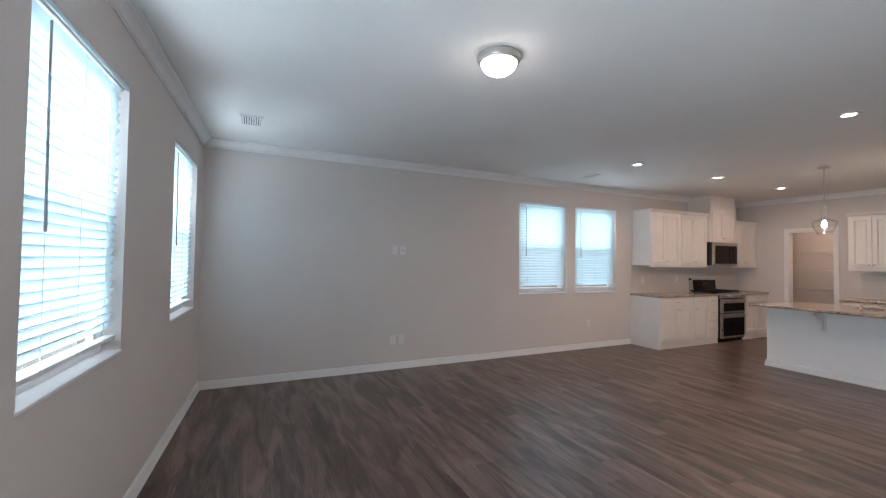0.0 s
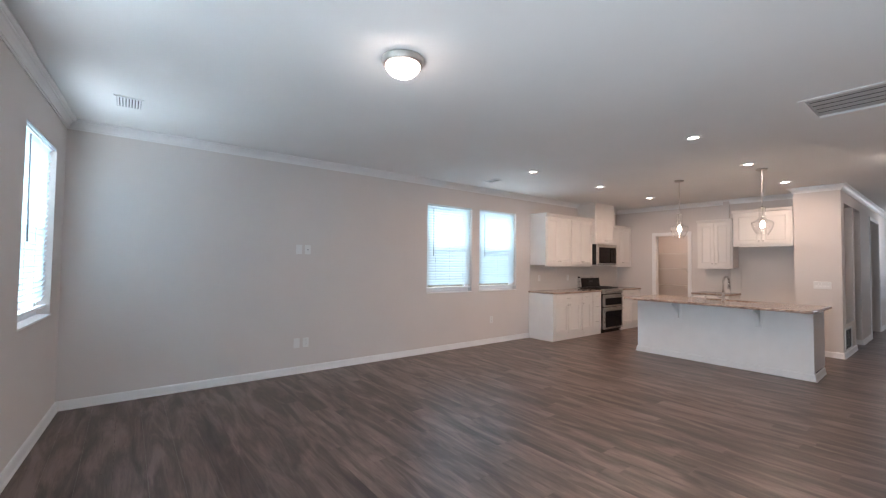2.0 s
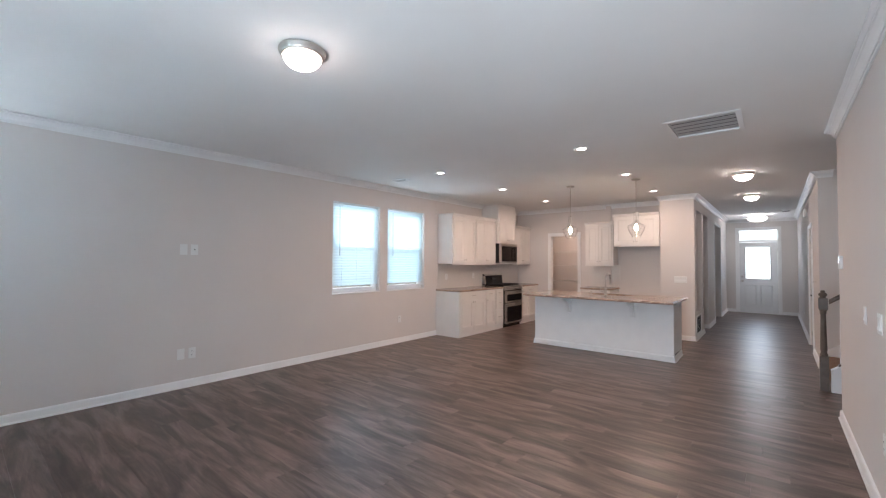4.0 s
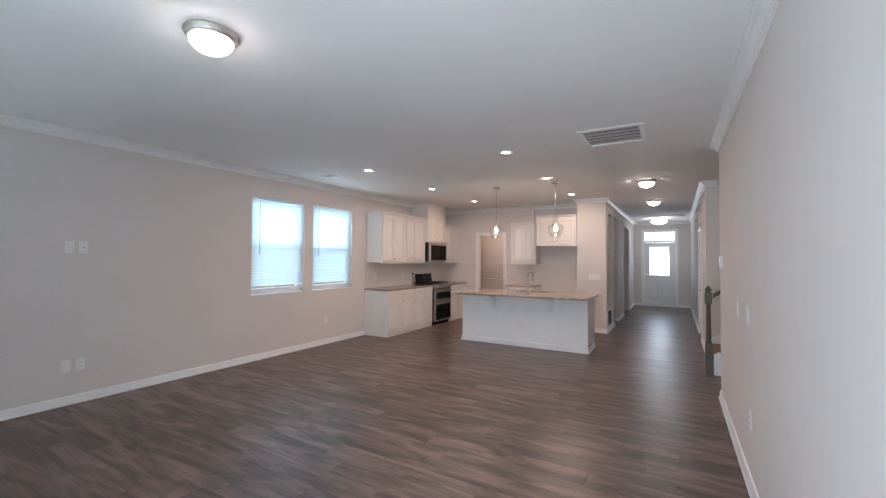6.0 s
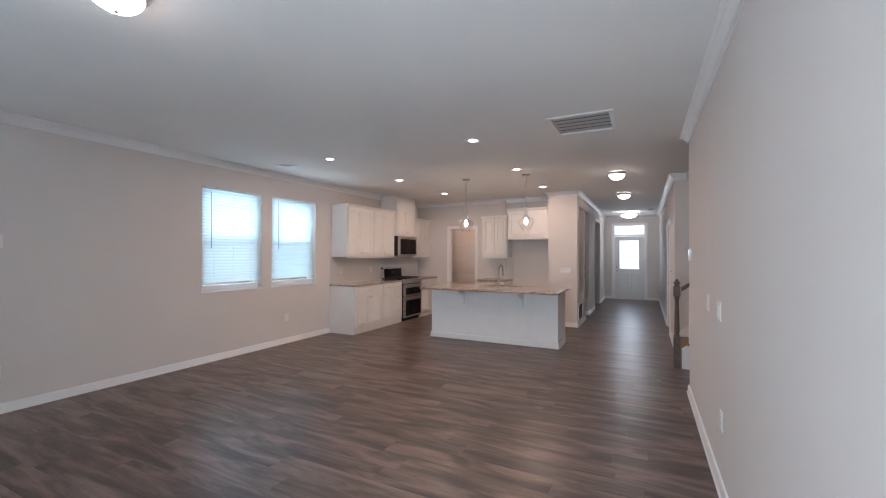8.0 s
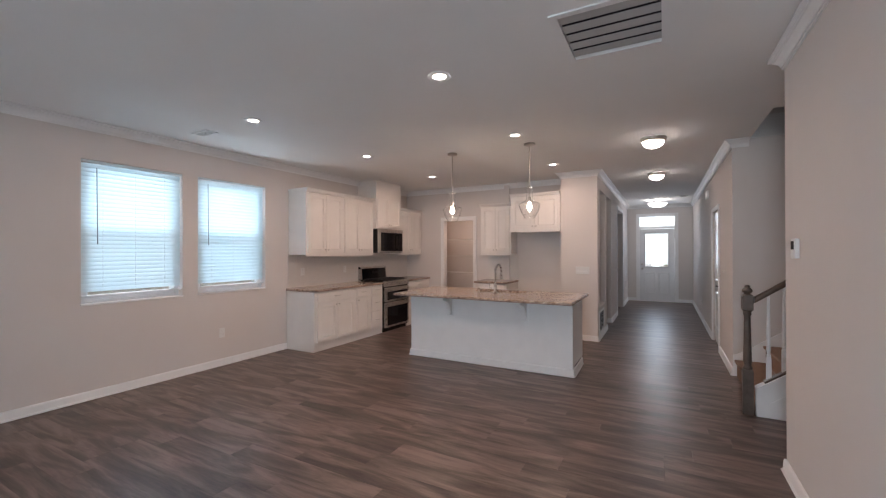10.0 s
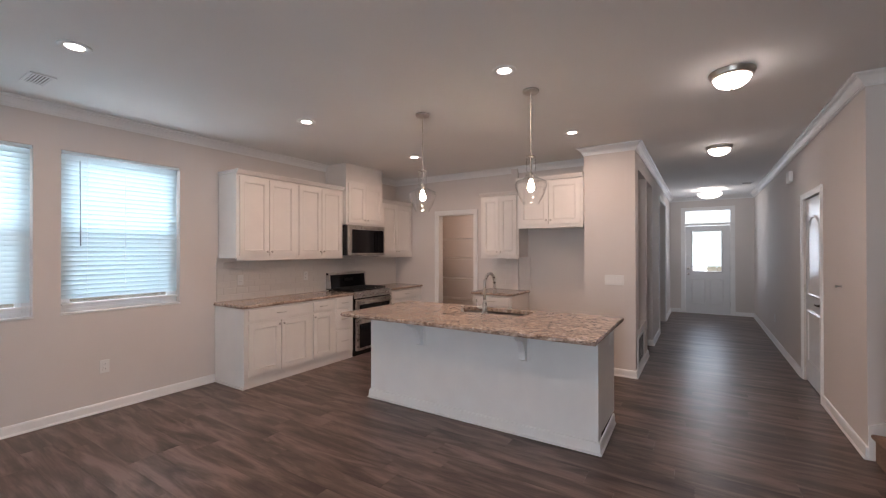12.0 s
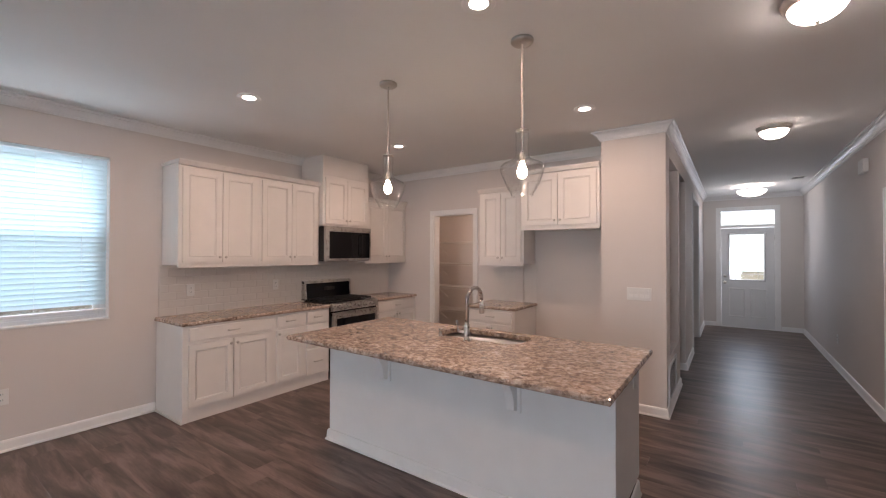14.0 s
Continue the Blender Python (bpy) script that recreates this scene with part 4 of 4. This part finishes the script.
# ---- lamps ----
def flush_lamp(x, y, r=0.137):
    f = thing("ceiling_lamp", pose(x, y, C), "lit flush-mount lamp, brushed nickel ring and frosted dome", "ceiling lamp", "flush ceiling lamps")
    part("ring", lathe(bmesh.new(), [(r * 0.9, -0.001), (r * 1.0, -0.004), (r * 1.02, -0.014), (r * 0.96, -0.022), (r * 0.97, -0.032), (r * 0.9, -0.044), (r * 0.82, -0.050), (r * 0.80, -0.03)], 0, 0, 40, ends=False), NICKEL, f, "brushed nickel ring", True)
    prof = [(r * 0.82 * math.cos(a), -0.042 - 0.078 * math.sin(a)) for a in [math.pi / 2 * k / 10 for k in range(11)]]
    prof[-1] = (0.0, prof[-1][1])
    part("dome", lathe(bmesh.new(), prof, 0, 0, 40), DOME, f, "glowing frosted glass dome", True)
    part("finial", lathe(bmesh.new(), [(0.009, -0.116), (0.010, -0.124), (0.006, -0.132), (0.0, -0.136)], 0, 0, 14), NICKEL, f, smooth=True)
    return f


flush_lamp(1.40, 2.38)


def bowl_lamp(x, y, r=0.215):
    f = thing("entry_lamp", pose(x, y, C), "lit semi-flush bowl lamp hanging by the front door", "ceiling lamp")
    part("canopy", lathe(bmesh.new(), [(0.0, -0.03), (0.045, -0.028), (0.065, -0.012), (0.066, -0.001)], 0, 0, 28), NICKEL, f, smooth=True)
    part("stem", tube(bmesh.new(), [(0, 0, -0.025), (0, 0, -0.20)], 0.008, 10), NICKEL, f)
    prof = [(r * math.cos(a), -0.085 - 0.105 * math.sin(a)) for a in [math.pi / 2 * k / 10 for k in range(11)]]
    prof[-1] = (0.0, prof[-1][1])
    part("bowl", lathe(bmesh.new(), prof, 0, 0, 40, ends=False), BOWL, f, "glowing frosted glass bowl", True)
    part("finial", lathe(bmesh.new(), [(0.012, -0.188), (0.014, -0.198), (0.006, -0.21), (0.0, -0.213)], 0, 0, 14), NICKEL, f, smooth=True)


bowl_lamp(13.7, 0.54)
for lx in (7.19, 9.60):
    flush_lamp(lx, 0.505)
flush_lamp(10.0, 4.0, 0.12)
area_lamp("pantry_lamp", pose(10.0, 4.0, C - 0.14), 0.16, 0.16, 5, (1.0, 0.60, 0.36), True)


def can_light(x, y):
    c = thing("recessed_light", pose(x, y, C), "lit recessed ceiling light with a white trim ring", "recessed light", "recessed ceiling lights")
    part("trim_ring", lathe(bmesh.new(), [(0.046, -0.001), (0.084, -0.001), (0.085, -0.005), (0.078, -0.009), (0.048, -0.0065)], 0, 0, 32, ends=False), TRIM, c, smooth=True)
    part("lens", lathe(bmesh.new(), [(0.0475, -0.003), (0.0465, -0.005), (0.0, -0.0055)], 0, 0, 32), CANL, c, "glowing lens")
    area_lamp("can_lamp", pose(x, y, C - 0.012), 0.09, 0.09, CAN_POWER, (1.0, 0.71, 0.53), True)


for cx in (4.58, 6.31, 8.07):
    for cy in (1.845, 3.925):
        can_light(cx, cy)


def pendant(x, y):
    p = thing("pendant_lamp", pose(x, y, C), "clear glass pendant lamp, lit, on a nickel rod", "pendant lamp", "pendant lamps over the island")
    part("canopy", lathe(bmesh.new(), [(0.0, -0.026), (0.03, -0.026), (0.058, -0.022), (0.064, -0.014), (0.064, -0.001)], 0, 0, 30), NICKEL, p, smooth=True)
    part("rod", tube(bmesh.new(), [(0, 0, -0.02), (0, 0, -0.645)], 0.0055, 10), NICKEL, p)
    part("collar", lathe(bmesh.new(), [(0.006, -0.508), (0.014, -0.512), (0.037, -0.520), (0.0375, -0.527), (0.006, -0.529)], 0, 0, 24), NICKEL, p, smooth=True)
    part("socket", lathe(bmesh.new(), [(0.006, -0.640), (0.016, -0.650), (0.0185, -0.692), (0.016, -0.700), (0.0, -0.702)], 0, 0, 20), NICKEL, p, smooth=True)
    t0, hh = -0.525, 0.37
    outer = [(r, t0 - hh * k) for r, k in ((0.037, 0.0), (0.0385, 0.015), (0.0385, 0.34), (0.041, 0.38), (0.049, 0.42), (0.064, 0.452), (0.090, 0.482), (0.112, 0.508), (0.1235, 0.54), (0.1255, 0.57), (0.1235, 0.62), (0.115, 0.70), (0.101, 0.80), (0.084, 0.89), (0.068, 0.955), (0.063, 0.98), (0.064, 1.0))]
    inner = [(r - 0.003, z) for r, z in outer[::-1]]
    sh = part("shade", lathe(bmesh.new(), [*outer, *inner, outer[0]], 0, 0, 40, ends=False), CLEAR, p, "clear blown-glass shade", True)
    sh.visible_shadow = False
    part("bulb", lathe(bmesh.new(), [(0.012, -0.700), (0.013, -0.712), (0.021, -0.730), (0.0275, -0.752), (0.028, -0.768), (0.022, -0.786), (0.010, -0.796), (0.0, -0.798)], 0, 0, 24), BULB, p, "glowing warm bulb", True)


for py in (1.815, 2.855):
    pendant(6.75, py)


# ---- ceiling grilles ----
def slatted_vent(name, x0, y0, x1, y1, n, label, along="y"):
    v = thing(name, pose((x0 + x1) / 2, (y0 + y1) / 2, C), label, "vent")
    a, b = (x1 - x0) / 2, (y1 - y0) / 2
    w = 0.03 if a > 0.2 else 0.018
    fb = bmesh.new()
    for q in ((-a, -b, -a + w, b), (a - w, -b, a, b), (-a + w, -b, a - w, -b + w), (-a + w, b - w, a - w, b)):
        box(fb, q[0], q[1], -0.011, q[2], q[3], -0.002)
    part("rim", fb, TRIM, v)
    # no hole here: a dark sheet gives the shade seen between the slats
    part("backing", bx(-a + w, -b + w, -0.003, a - w, b - w, -0.0015), RECESS_SHADE, v, "dark sheet standing for the shaded duct")
    for i in range(n):
        x = -a + w + (2 * (a - w)) * (i + 0.5) / n
        s = (a - w) / n
        sl = bmesh.new()
        box(sl, -s * 0.7, -b + w, -0.0008, s * 0.7, b - w, 0.0008)
        part("slat", sl, TRIM, v, m=pose(x, 0, -0.010, 0, -8, 0))
    return v


def return_grille():
    """Deep return-air grille: a flanged rim round a duct, with wide tilted blades."""
    a, b = (VX1 - VX0) / 2, (VY1 - VY0) / 2
    v = thing("return_vent", pose(VX0 + a, VY0 + b, C), "large white slatted return-air grille in the ceiling", "vent")
    f, w = 0.036, 0.004
    fb = bmesh.new()
    for q in ((-a - f, -b - f, -a + w, b + f), (a - w, -b - f, a + f, b + f), (-a + w, -b - f, a - w, -b + w), (-a + w, b - w, a - w, b + f)):
        box(fb, q[0], q[1], -0.010, q[2], q[3], -0.001)
    part("rim", fb, TRIM, v)
    # dark plate close above the blades paints the duct's shade
    part("duct", bx(-a + 0.001, -b + 0.001, 0.03, a - 0.001, b - 0.001, 0.04), RECESS_SHADE, v, "dark sheet standing for the shaded duct")
    # blades coloured grey for the shade they lie in
    me = mesh_from("slat", bx(-0.039, -b + 0.003, -0.0012, 0.039, b - 0.003, 0.0012), VENT_SHADE)
    for i in range(5):
        sl = new("slat", me)
        sl.parent = v
        sl.matrix_basis = pose(-a + 0.062 + i * 0.107, 0, 0.006, 0, 1, 0)


return_grille()
slatted_vent("ceiling_register", -0.10, 4.32, 0.10, 4.62, 8, "small white ceiling register")
slatted_vent("ceiling_register", 4.53, 4.62, 4.67, 4.88, 6, "small ceiling register by the windows")
slatted_vent("ceiling_register", 13.0, -0.12, 13.22, 0.06, 6, "small ceiling register in the hall")


# ---- wall plates ----
def plate(m, kind, gangs=1):
    w = 0.075 + 0.046 * (gangs - 1)
    name, lab, cat = {"switch": ("light_switch", "white rocker light switch plate", "switch"), "outlet": ("wall_outlet", "white duplex wall outlet", "outlet"), "blank": ("blank_plate", "plain white wall plate", "wall plate"), "coax": ("media_plate", "white media plate with a dark socket", "wall plate")}[kind]
    if gangs > 2:
        lab = "wide white four-gang switch plate"
    p = thing(name, m, lab, cat)
    part("cover", bx(-w / 2, -0.007, -0.06, w / 2, -0.0005, 0.06, bevel=0.0025), PLATE, p)
    for g in range(gangs):
        gx = (g - (gangs - 1) / 2) * 0.046
        if kind == "switch":
            part("rocker", prism(bmesh.new(), [(-0.0072, -0.033), (-0.0135, -0.033), (-0.0085, 0.0), (-0.0095, 0.033), (-0.0072, 0.033)], "x", gx - 0.016, gx + 0.016), PLATE, p)
        elif kind == "outlet":
            for oz in (-0.021, 0.021):
                o = part("socket", bx(gx - 0.017, -0.0095, oz - 0.015, gx + 0.017, -0.0072, oz + 0.015, bevel=0.002), PLATE, p)
                sb = bmesh.new()
                for q in (-0.007, 0.005):
                    box(sb, gx + q, -0.0101, oz - 0.005, gx + q + 0.002, -0.0096, oz + 0.007)
                part("slot", sb, RECESS_SHADE, o)
        elif kind == "coax":
            part("socket", lathe(bmesh.new(), [(0.0, -0.014), (0.006, -0.014), (0.006, -0.0072)], gx, 0.0, 12, "y"), DARKM, p)
    return p


N, S, E = 0, 180, -90
plate(pose(1.755, YN, 1.57), "blank")
plate(pose(1.865, YN, 1.57), "coax")
plate(pose(1.75, YN, 0.385), "blank")
plate(pose(1.865, YN, 0.385), "outlet")
plate(pose(5.19, YN, 0.42), "outlet")
plate(pose(3.95, YS, 1.115, 0, 0, S), "switch")
plate(pose(3.45, YS, 1.115, 0, 0, S), "switch", 2)
plate(pose(3.38, YS, 0.45, 0, 0, S), "outlet")
plate(pose(XC, 1.565, 1.135, 0, 0, E), "switch", 4)
plate(pose(12.0, YS, 0.40, 0, 0, S), "outlet")
hk = thing("wall_hook", pose(8.37, YS, 1.18, 0, 0, S), "tiny bright metal hook on the hall wall", "hook")
part("peg", lathe(bmesh.new(), [(0.0, -0.04), (0.010, -0.038), (0.012, -0.03), (0.005, -0.022), (0.005, -0.004), (0.014, -0.002), (0.014, -0.0005)], 0, 0, 14, "y"), STEEL, hk, smooth=True)
plate(pose(6.50, YN - 0.0105, 1.14), "outlet")
plate(pose(7.45, YN - 0.0105, 1.14), "outlet")
th = thing("thermostat", pose(5.12, YS, 1.47, 0, 0, S), "small white thermostat with a dark display", "thermostat")
part("case", bx(-0.045, -0.026, -0.06, 0.045, -0.0005, 0.06, bevel=0.006), PLATE, th)
part("display", bx(-0.030, -0.0275, -0.005, 0.030, -0.0262, 0.045), BLKGL, th, "dark display")
dc = thing("door_chime", pose(10.55, YS, 2.43, 0, 0, S), "white door chime box high on the hall wall", "door chime")
part("case", bx(-0.10, -0.045, -0.07, 0.10, -0.0005, 0.07, bevel=0.008), PLATE, dc)

# return grille low on the hall pier
rgv = thing("wall_grille", pose(8.97, YH, 0.10), "white slatted return grille low on the hall wall", "grille")
gf = bmesh.new()
for b in ((0.0, 0.0, 0.025, 0.36), (0.585, 0.0, 0.61, 0.36), (0.025, 0.0, 0.585, 0.025), (0.025, 0.335, 0.585, 0.36)):
    box(gf, b[0], -0.014, b[1], b[2], -0.0005, b[3])
part("rim", gf, TRIM, rgv)
part("backing", bx(0.025, -0.003, 0.025, 0.585, -0.0006, 0.335), RECESS_SHADE, rgv)
for i in range(14):
    part("slat", bx(0.026, -0.004, -0.0008, 0.584, 0.003, 0.0008), VINYL, rgv, m=pose(0, -0.007, 0.04 + i * 0.0215, -35))

# ---- stairs ----
SXA, SXB = 6.44, 7.75
RISE, RUN, Y1 = 0.19, 0.265, -0.335
st = thing("staircase", pose(0, 0, 0), "carpeted brown stairs rising beside the hall wall", "stairs", kind="structure")
for i in range(14):
    y = Y1 - i * RUN
    tb = bmesh.new()
    x0 = SXA + 0.045
    out = [(y, 0.003 + i * RISE), (y, (i + 1) * RISE - 0.03), (y + 0.022, (i + 1) * RISE - 0.024), (y + 0.024, (i + 1) * RISE - 0.008), (y + 0.014, (i + 1) * RISE), (y - RUN + 0.0, (i + 1) * RISE), (y - RUN, 0.003 + i * RISE)]
    prism(tb, out, "x", x0, SXB - 0.022)
    part("step", tb, CARPET, st)
sl = RISE / RUN
ytop = Y1 - 13 * RUN
part("stringer", prism(bmesh.new(), [(Y1 + 0.03, 0.003), (Y1 + 0.03, 0.225), (ytop, 0.225 + sl * (Y1 + 0.03 - ytop)), (ytop, 0.003)], "x", SXA - 0.02, SXA + 0.044), TRIM, st, "white closed stringer panel")
part("stringer_cap", prism(bmesh.new(), [(Y1 + 0.03, 0.226), (Y1 + 0.03, 0.252), (ytop, 0.252 + sl * (Y1 + 0.03 - ytop)), (ytop, 0.226 + sl * (Y1 + 0.03 - ytop))], "x", SXA - 0.034, SXA + 0.058), TRIM, st, "white cap under the balusters")
part("shoe_rail", prism(bmesh.new(), [(Y1 - 0.03, 0.253 + sl * 0.06), (Y1 - 0.03, 0.272 + sl * 0.06), (ytop, 0.272 + sl * (Y1 + 0.03 - ytop)), (ytop, 0.253 + sl * (Y1 + 0.03 - ytop))], "x", SXA - 0.02, SXA + 0.044), RAIL, st, "dark shoe strip")
pnl = bmesh.new()
ya, yb2 = Y1 - 0.06, ytop
prism(pnl, [(ya, 0.07), (ya, 0.13), (yb2, 0.13 + sl * (ya - yb2)), (yb2, 0.07)], "x", SXA - 0.024, SXA - 0.0205)
part("stringer_moulding", pnl, TRIM, st)
part("wall_skirt", prism(bmesh.new(), [(YS - 0.002, 0.003), (YS - 0.002, 0.24), (Y1 - 0.03, 0.27), (ytop, 0.27 + sl * (Y1 - 0.03 - ytop)), (ytop, 0.003)], "x", SXB - 0.02, SXB - 0.0005), TRIM, st, "white skirt board along the stair wall")


def square_rings(bm, rings, cx, cy):
    rows = [[bm.verts.new((cx + sx * r, cy + sy * r, z)) for sx, sy in ((-1, -1), (1, -1), (1, 1), (-1, 1))] for r, z in rings]
    for a, b in zip(rows, rows[1:]):
        for i in range(4):
            bm.faces.new((a[i], a[(i + 1) % 4], b[(i + 1) % 4], b[i]))
    bm.faces.new(rows[0][::-1])
    bm.faces.new(rows[-1])
    return bm


NX, NY = SXA + 0.028, Y1 + 0.085
nw = thing("newel_post", pose(NX, NY, 0), "dark-stained turned wooden newel post at the stair foot", "newel post")
part("foot", square_rings(bmesh.new(), [(0.039, 0.003), (0.039, 0.385), (0.034, 0.40)], 0, 0), NEWEL, nw)
part("shaft", lathe(bmesh.new(), [(0.035, 0.40), (0.038, 0.415), (0.029, 0.43), (0.027, 0.445), (0.032, 0.47), (0.029, 0.62), (0.024, 0.84), (0.023, 0.875), (0.032, 0.89), (0.027, 0.905), (0.034, 0.92)], 0, 0, 28), NEWEL, nw, smooth=True)
part("block", square_rings(bmesh.new(), [(0.032, 0.92), (0.040, 0.932), (0.040, 1.055), (0.032, 1.066)], 0, 0), NEWEL, nw)
part("cap", lathe(bmesh.new(), [(0.027, 1.066), (0.024, 1.076), (0.037, 1.088), (0.040, 1.10), (0.034, 1.115), (0.018, 1.128), (0.021, 1.135), (0.019, 1.145), (0.0, 1.15)], 0, 0, 28), NEWEL, nw, smooth=True)
hr = thing("handrail", pose(0, 0, 0), "dark wooden handrail rising along the open stair side", "handrail")
rp = [(-0.028, -0.028), (0.028, -0.028), (0.031, -0.006), (0.029, 0.012), (0.018, 0.026), (-0.018, 0.026), (-0.029, 0.012), (-0.031, -0.006)]
hbm = bmesh.new()
ry0, rz0 = NY - 0.05, 1.02
rA = [hbm.verts.new((NX + u, ry0, rz0 + v)) for u, v in rp]
rB = [hbm.verts.new((NX + u, ytop, rz0 + v + sl * (ry0 - ytop))) for u, v in rp]
for i in range(8):
    hbm.faces.new((rA[i], rA[(i + 1) % 8], rB[(i + 1) % 8], rB[i]))
hbm.faces.new(rA)
hbm.faces.new(rB)
bmesh.ops.recalc_face_normals(hbm, faces=hbm.faces)
part("rail", hbm, RAIL, hr)
for i in range(20):
    by = Y1 - 0.065 - i * 0.108
    bz = 0.276 + sl * (Y1 + 0.03 - by)
    tz = rz0 + sl * (ry0 - by) - 0.022
    bl = bmesh.new()
    square_rings(bl, [(0.017, bz - 0.016), (0.017, bz + 0.17), (0.013, bz + 0.185)], 0, 0)
    lathe(bl, [(0.013, bz + 0.185), (0.017, bz + 0.195), (0.012, bz + 0.21), (0.016, bz + 0.24), (0.014, bz + 0.4), (0.0095, tz)], 0, 0, 14)
    tagged(part("baluster", bl, TRIM, None, "", False, pose(NX, by, 0)), "white turned stair baluster", "baluster", "stair balusters")

# ---- pantry shelves ----
for sz in (0.55, 0.95, 1.35, 1.72):
    ws = thing("wire_shelf", pose(10.40, 3.2, sz), "white wire pantry shelf", "shelf", "pantry shelves")
    for nm2, xx in (("front_rod", 0.0), ("front_lip", 0.0), ("back_rod", 0.33)):
        part(nm2, tube(bmesh.new(), [(xx, 0.0, -0.03 if nm2 == "front_lip" else 0), (xx, 2.1, -0.03 if nm2 == "front_lip" else 0)], 0.004, 6), WIRE, ws)
    wb = bmesh.new()
    for k in range(84):
        box(wb, 0.0, 0.01 + k * 0.025, 0.003, 0.34, 0.013 + k * 0.025, 0.006)
    part("deck_wires", wb, WIRE, ws)
    for k in (0.1, 1.0, 1.9):
        part("bracket", tube(bmesh.new(), [(0.01, k, -0.004), (0.35, k, -0.22)], 0.004, 6), WIRE, ws)

# ---- backsplash tiles ----
TWD, THT, GP = 0.152, 0.076, 0.003


def tiled(name, m, w, z0, z1, cuts=()):
    sp = thing(name, m, "glossy white subway tile backsplash", "backsplash", kind="structure")
    part("grout_bed", bx(0.0, -0.0088, z0, w, -0.0005, z1), GROUT, sp, "pale grout")
    cache = {}
    row, z = 0, z0
    while z < z1 - 0.01:
        h = min(THT, z1 - z) - GP
        x = -TWD / 2 if row % 2 else 0.0
        while x < w - 0.005:
            a, b = max(x, 0.0), min(x + TWD, w)
            if b - a > 0.012:
                key = (round(b - a, 3), round(h, 3))
                if key not in cache:
                    tb = bmesh.new()
                    lw, e = key[0] - GP, 0.003
                    rows = [[tb.verts.new(p) for p in ((i, y, i), (lw - i, y, i), (lw - i, y, h - i), (i, y, h - i))] for i, y in ((0, -0.005), (0, -0.0085), (e, -0.0105))]
                    for p, q in zip(rows, rows[1:]):
                        for k in range(4):
                            tb.faces.new((p[k], p[(k + 1) % 4], q[(k + 1) % 4], q[k]))
                    tb.faces.new(rows[-1])
                    bmesh.ops.recalc_face_normals(tb, faces=tb.faces)
                    cache[key] = mesh_from("tile", tb, TILE)
                t = new("tile", cache[key])
                t.parent = sp
                t.matrix_basis = pose(a + GP / 2, random.uniform(-0.0004, 0.0), z + GP / 2, random.uniform(-0.3, 0.3), 0, random.uniform(-0.3, 0.3))
            x += TWD
        z += THT
        row += 1


tiled("backsplash", pose(6.22, YN, 0), XE - 6.22 - 0.001, CT1 + 0.001, 1.404)
tiled("backsplash", pose(XE, 3.44, 0, 0, 0, -90), 0.62, CT1 + 0.001, 1.394)

# ---- floor planks ----
PW, PL = 0.182, 1.22
FLX0, FLX1, FLY0, FLY1 = -1.1, 15.15, -4.4, 5.5
flo = thing("floor", pose(0, 0, 0), "grey-brown wood-look vinyl plank floor", "floor", kind="structure")
me_plank = mesh_from("plank", bx(0.0006, 0.0006, -0.012, PW - 0.0006, PL - 0.0006, 0.0), PLANK)
rnd = random.Random(7)
spots = []
x = FLX0
while x < FLX1:
    y = FLY0 - rnd.uniform(0, PL)
    while y < FLY1:
        spots.append((x, y))
        y += PL
    x += PW
rest_bm = []
count = 0
for px, py in spots:
    cxm, cym = px + PW / 2, py + PL / 2
    if cym + PL / 2 < -4.4 or (cym < -1.0 and not 5.2 < cxm < 6.6) or (cym - PL / 2 > 1.5 and cxm > 11):
        continue
    if count < 330 and (1.2 < cxm < 7.6 and cym > -0.7) or (7.6 <= cxm < 9.2 and -0.9 < cym < 2.0):
        p = new("plank", me_plank)
        p.parent = flo
        p.matrix_basis = pose(px, py, rnd.uniform(-0.0004, 0.0))
        count += 1
    else:
        rest_bm.append((px, py))
vv, ff = [], []
for px, py in rest_bm:
    o = len(vv)
    a, b, c, d = px + 0.0006, px + PW - 0.0006, py + 0.0006, py + PL - 0.0006
    vv += [(a, c, 0), (b, c, 0), (b, d, 0), (a, d, 0), (a, c, -0.012), (b, c, -0.012), (b, d, -0.012), (a, d, -0.012)]
    ff += [tuple(o + k for k in q) for q in ((0, 1, 2, 3), (0, 4, 5, 1), (1, 5, 6, 2), (2, 6, 7, 3), (3, 7, 4, 0))]
me_rest = bpy.data.meshes.new("far_planks")
me_rest.from_pydata(vv, [], ff)
me_rest.materials.append(PLANK)
far_planks = new("far_planks", me_rest)
far_planks.parent = flo
tagged(far_planks, kind="stuff")
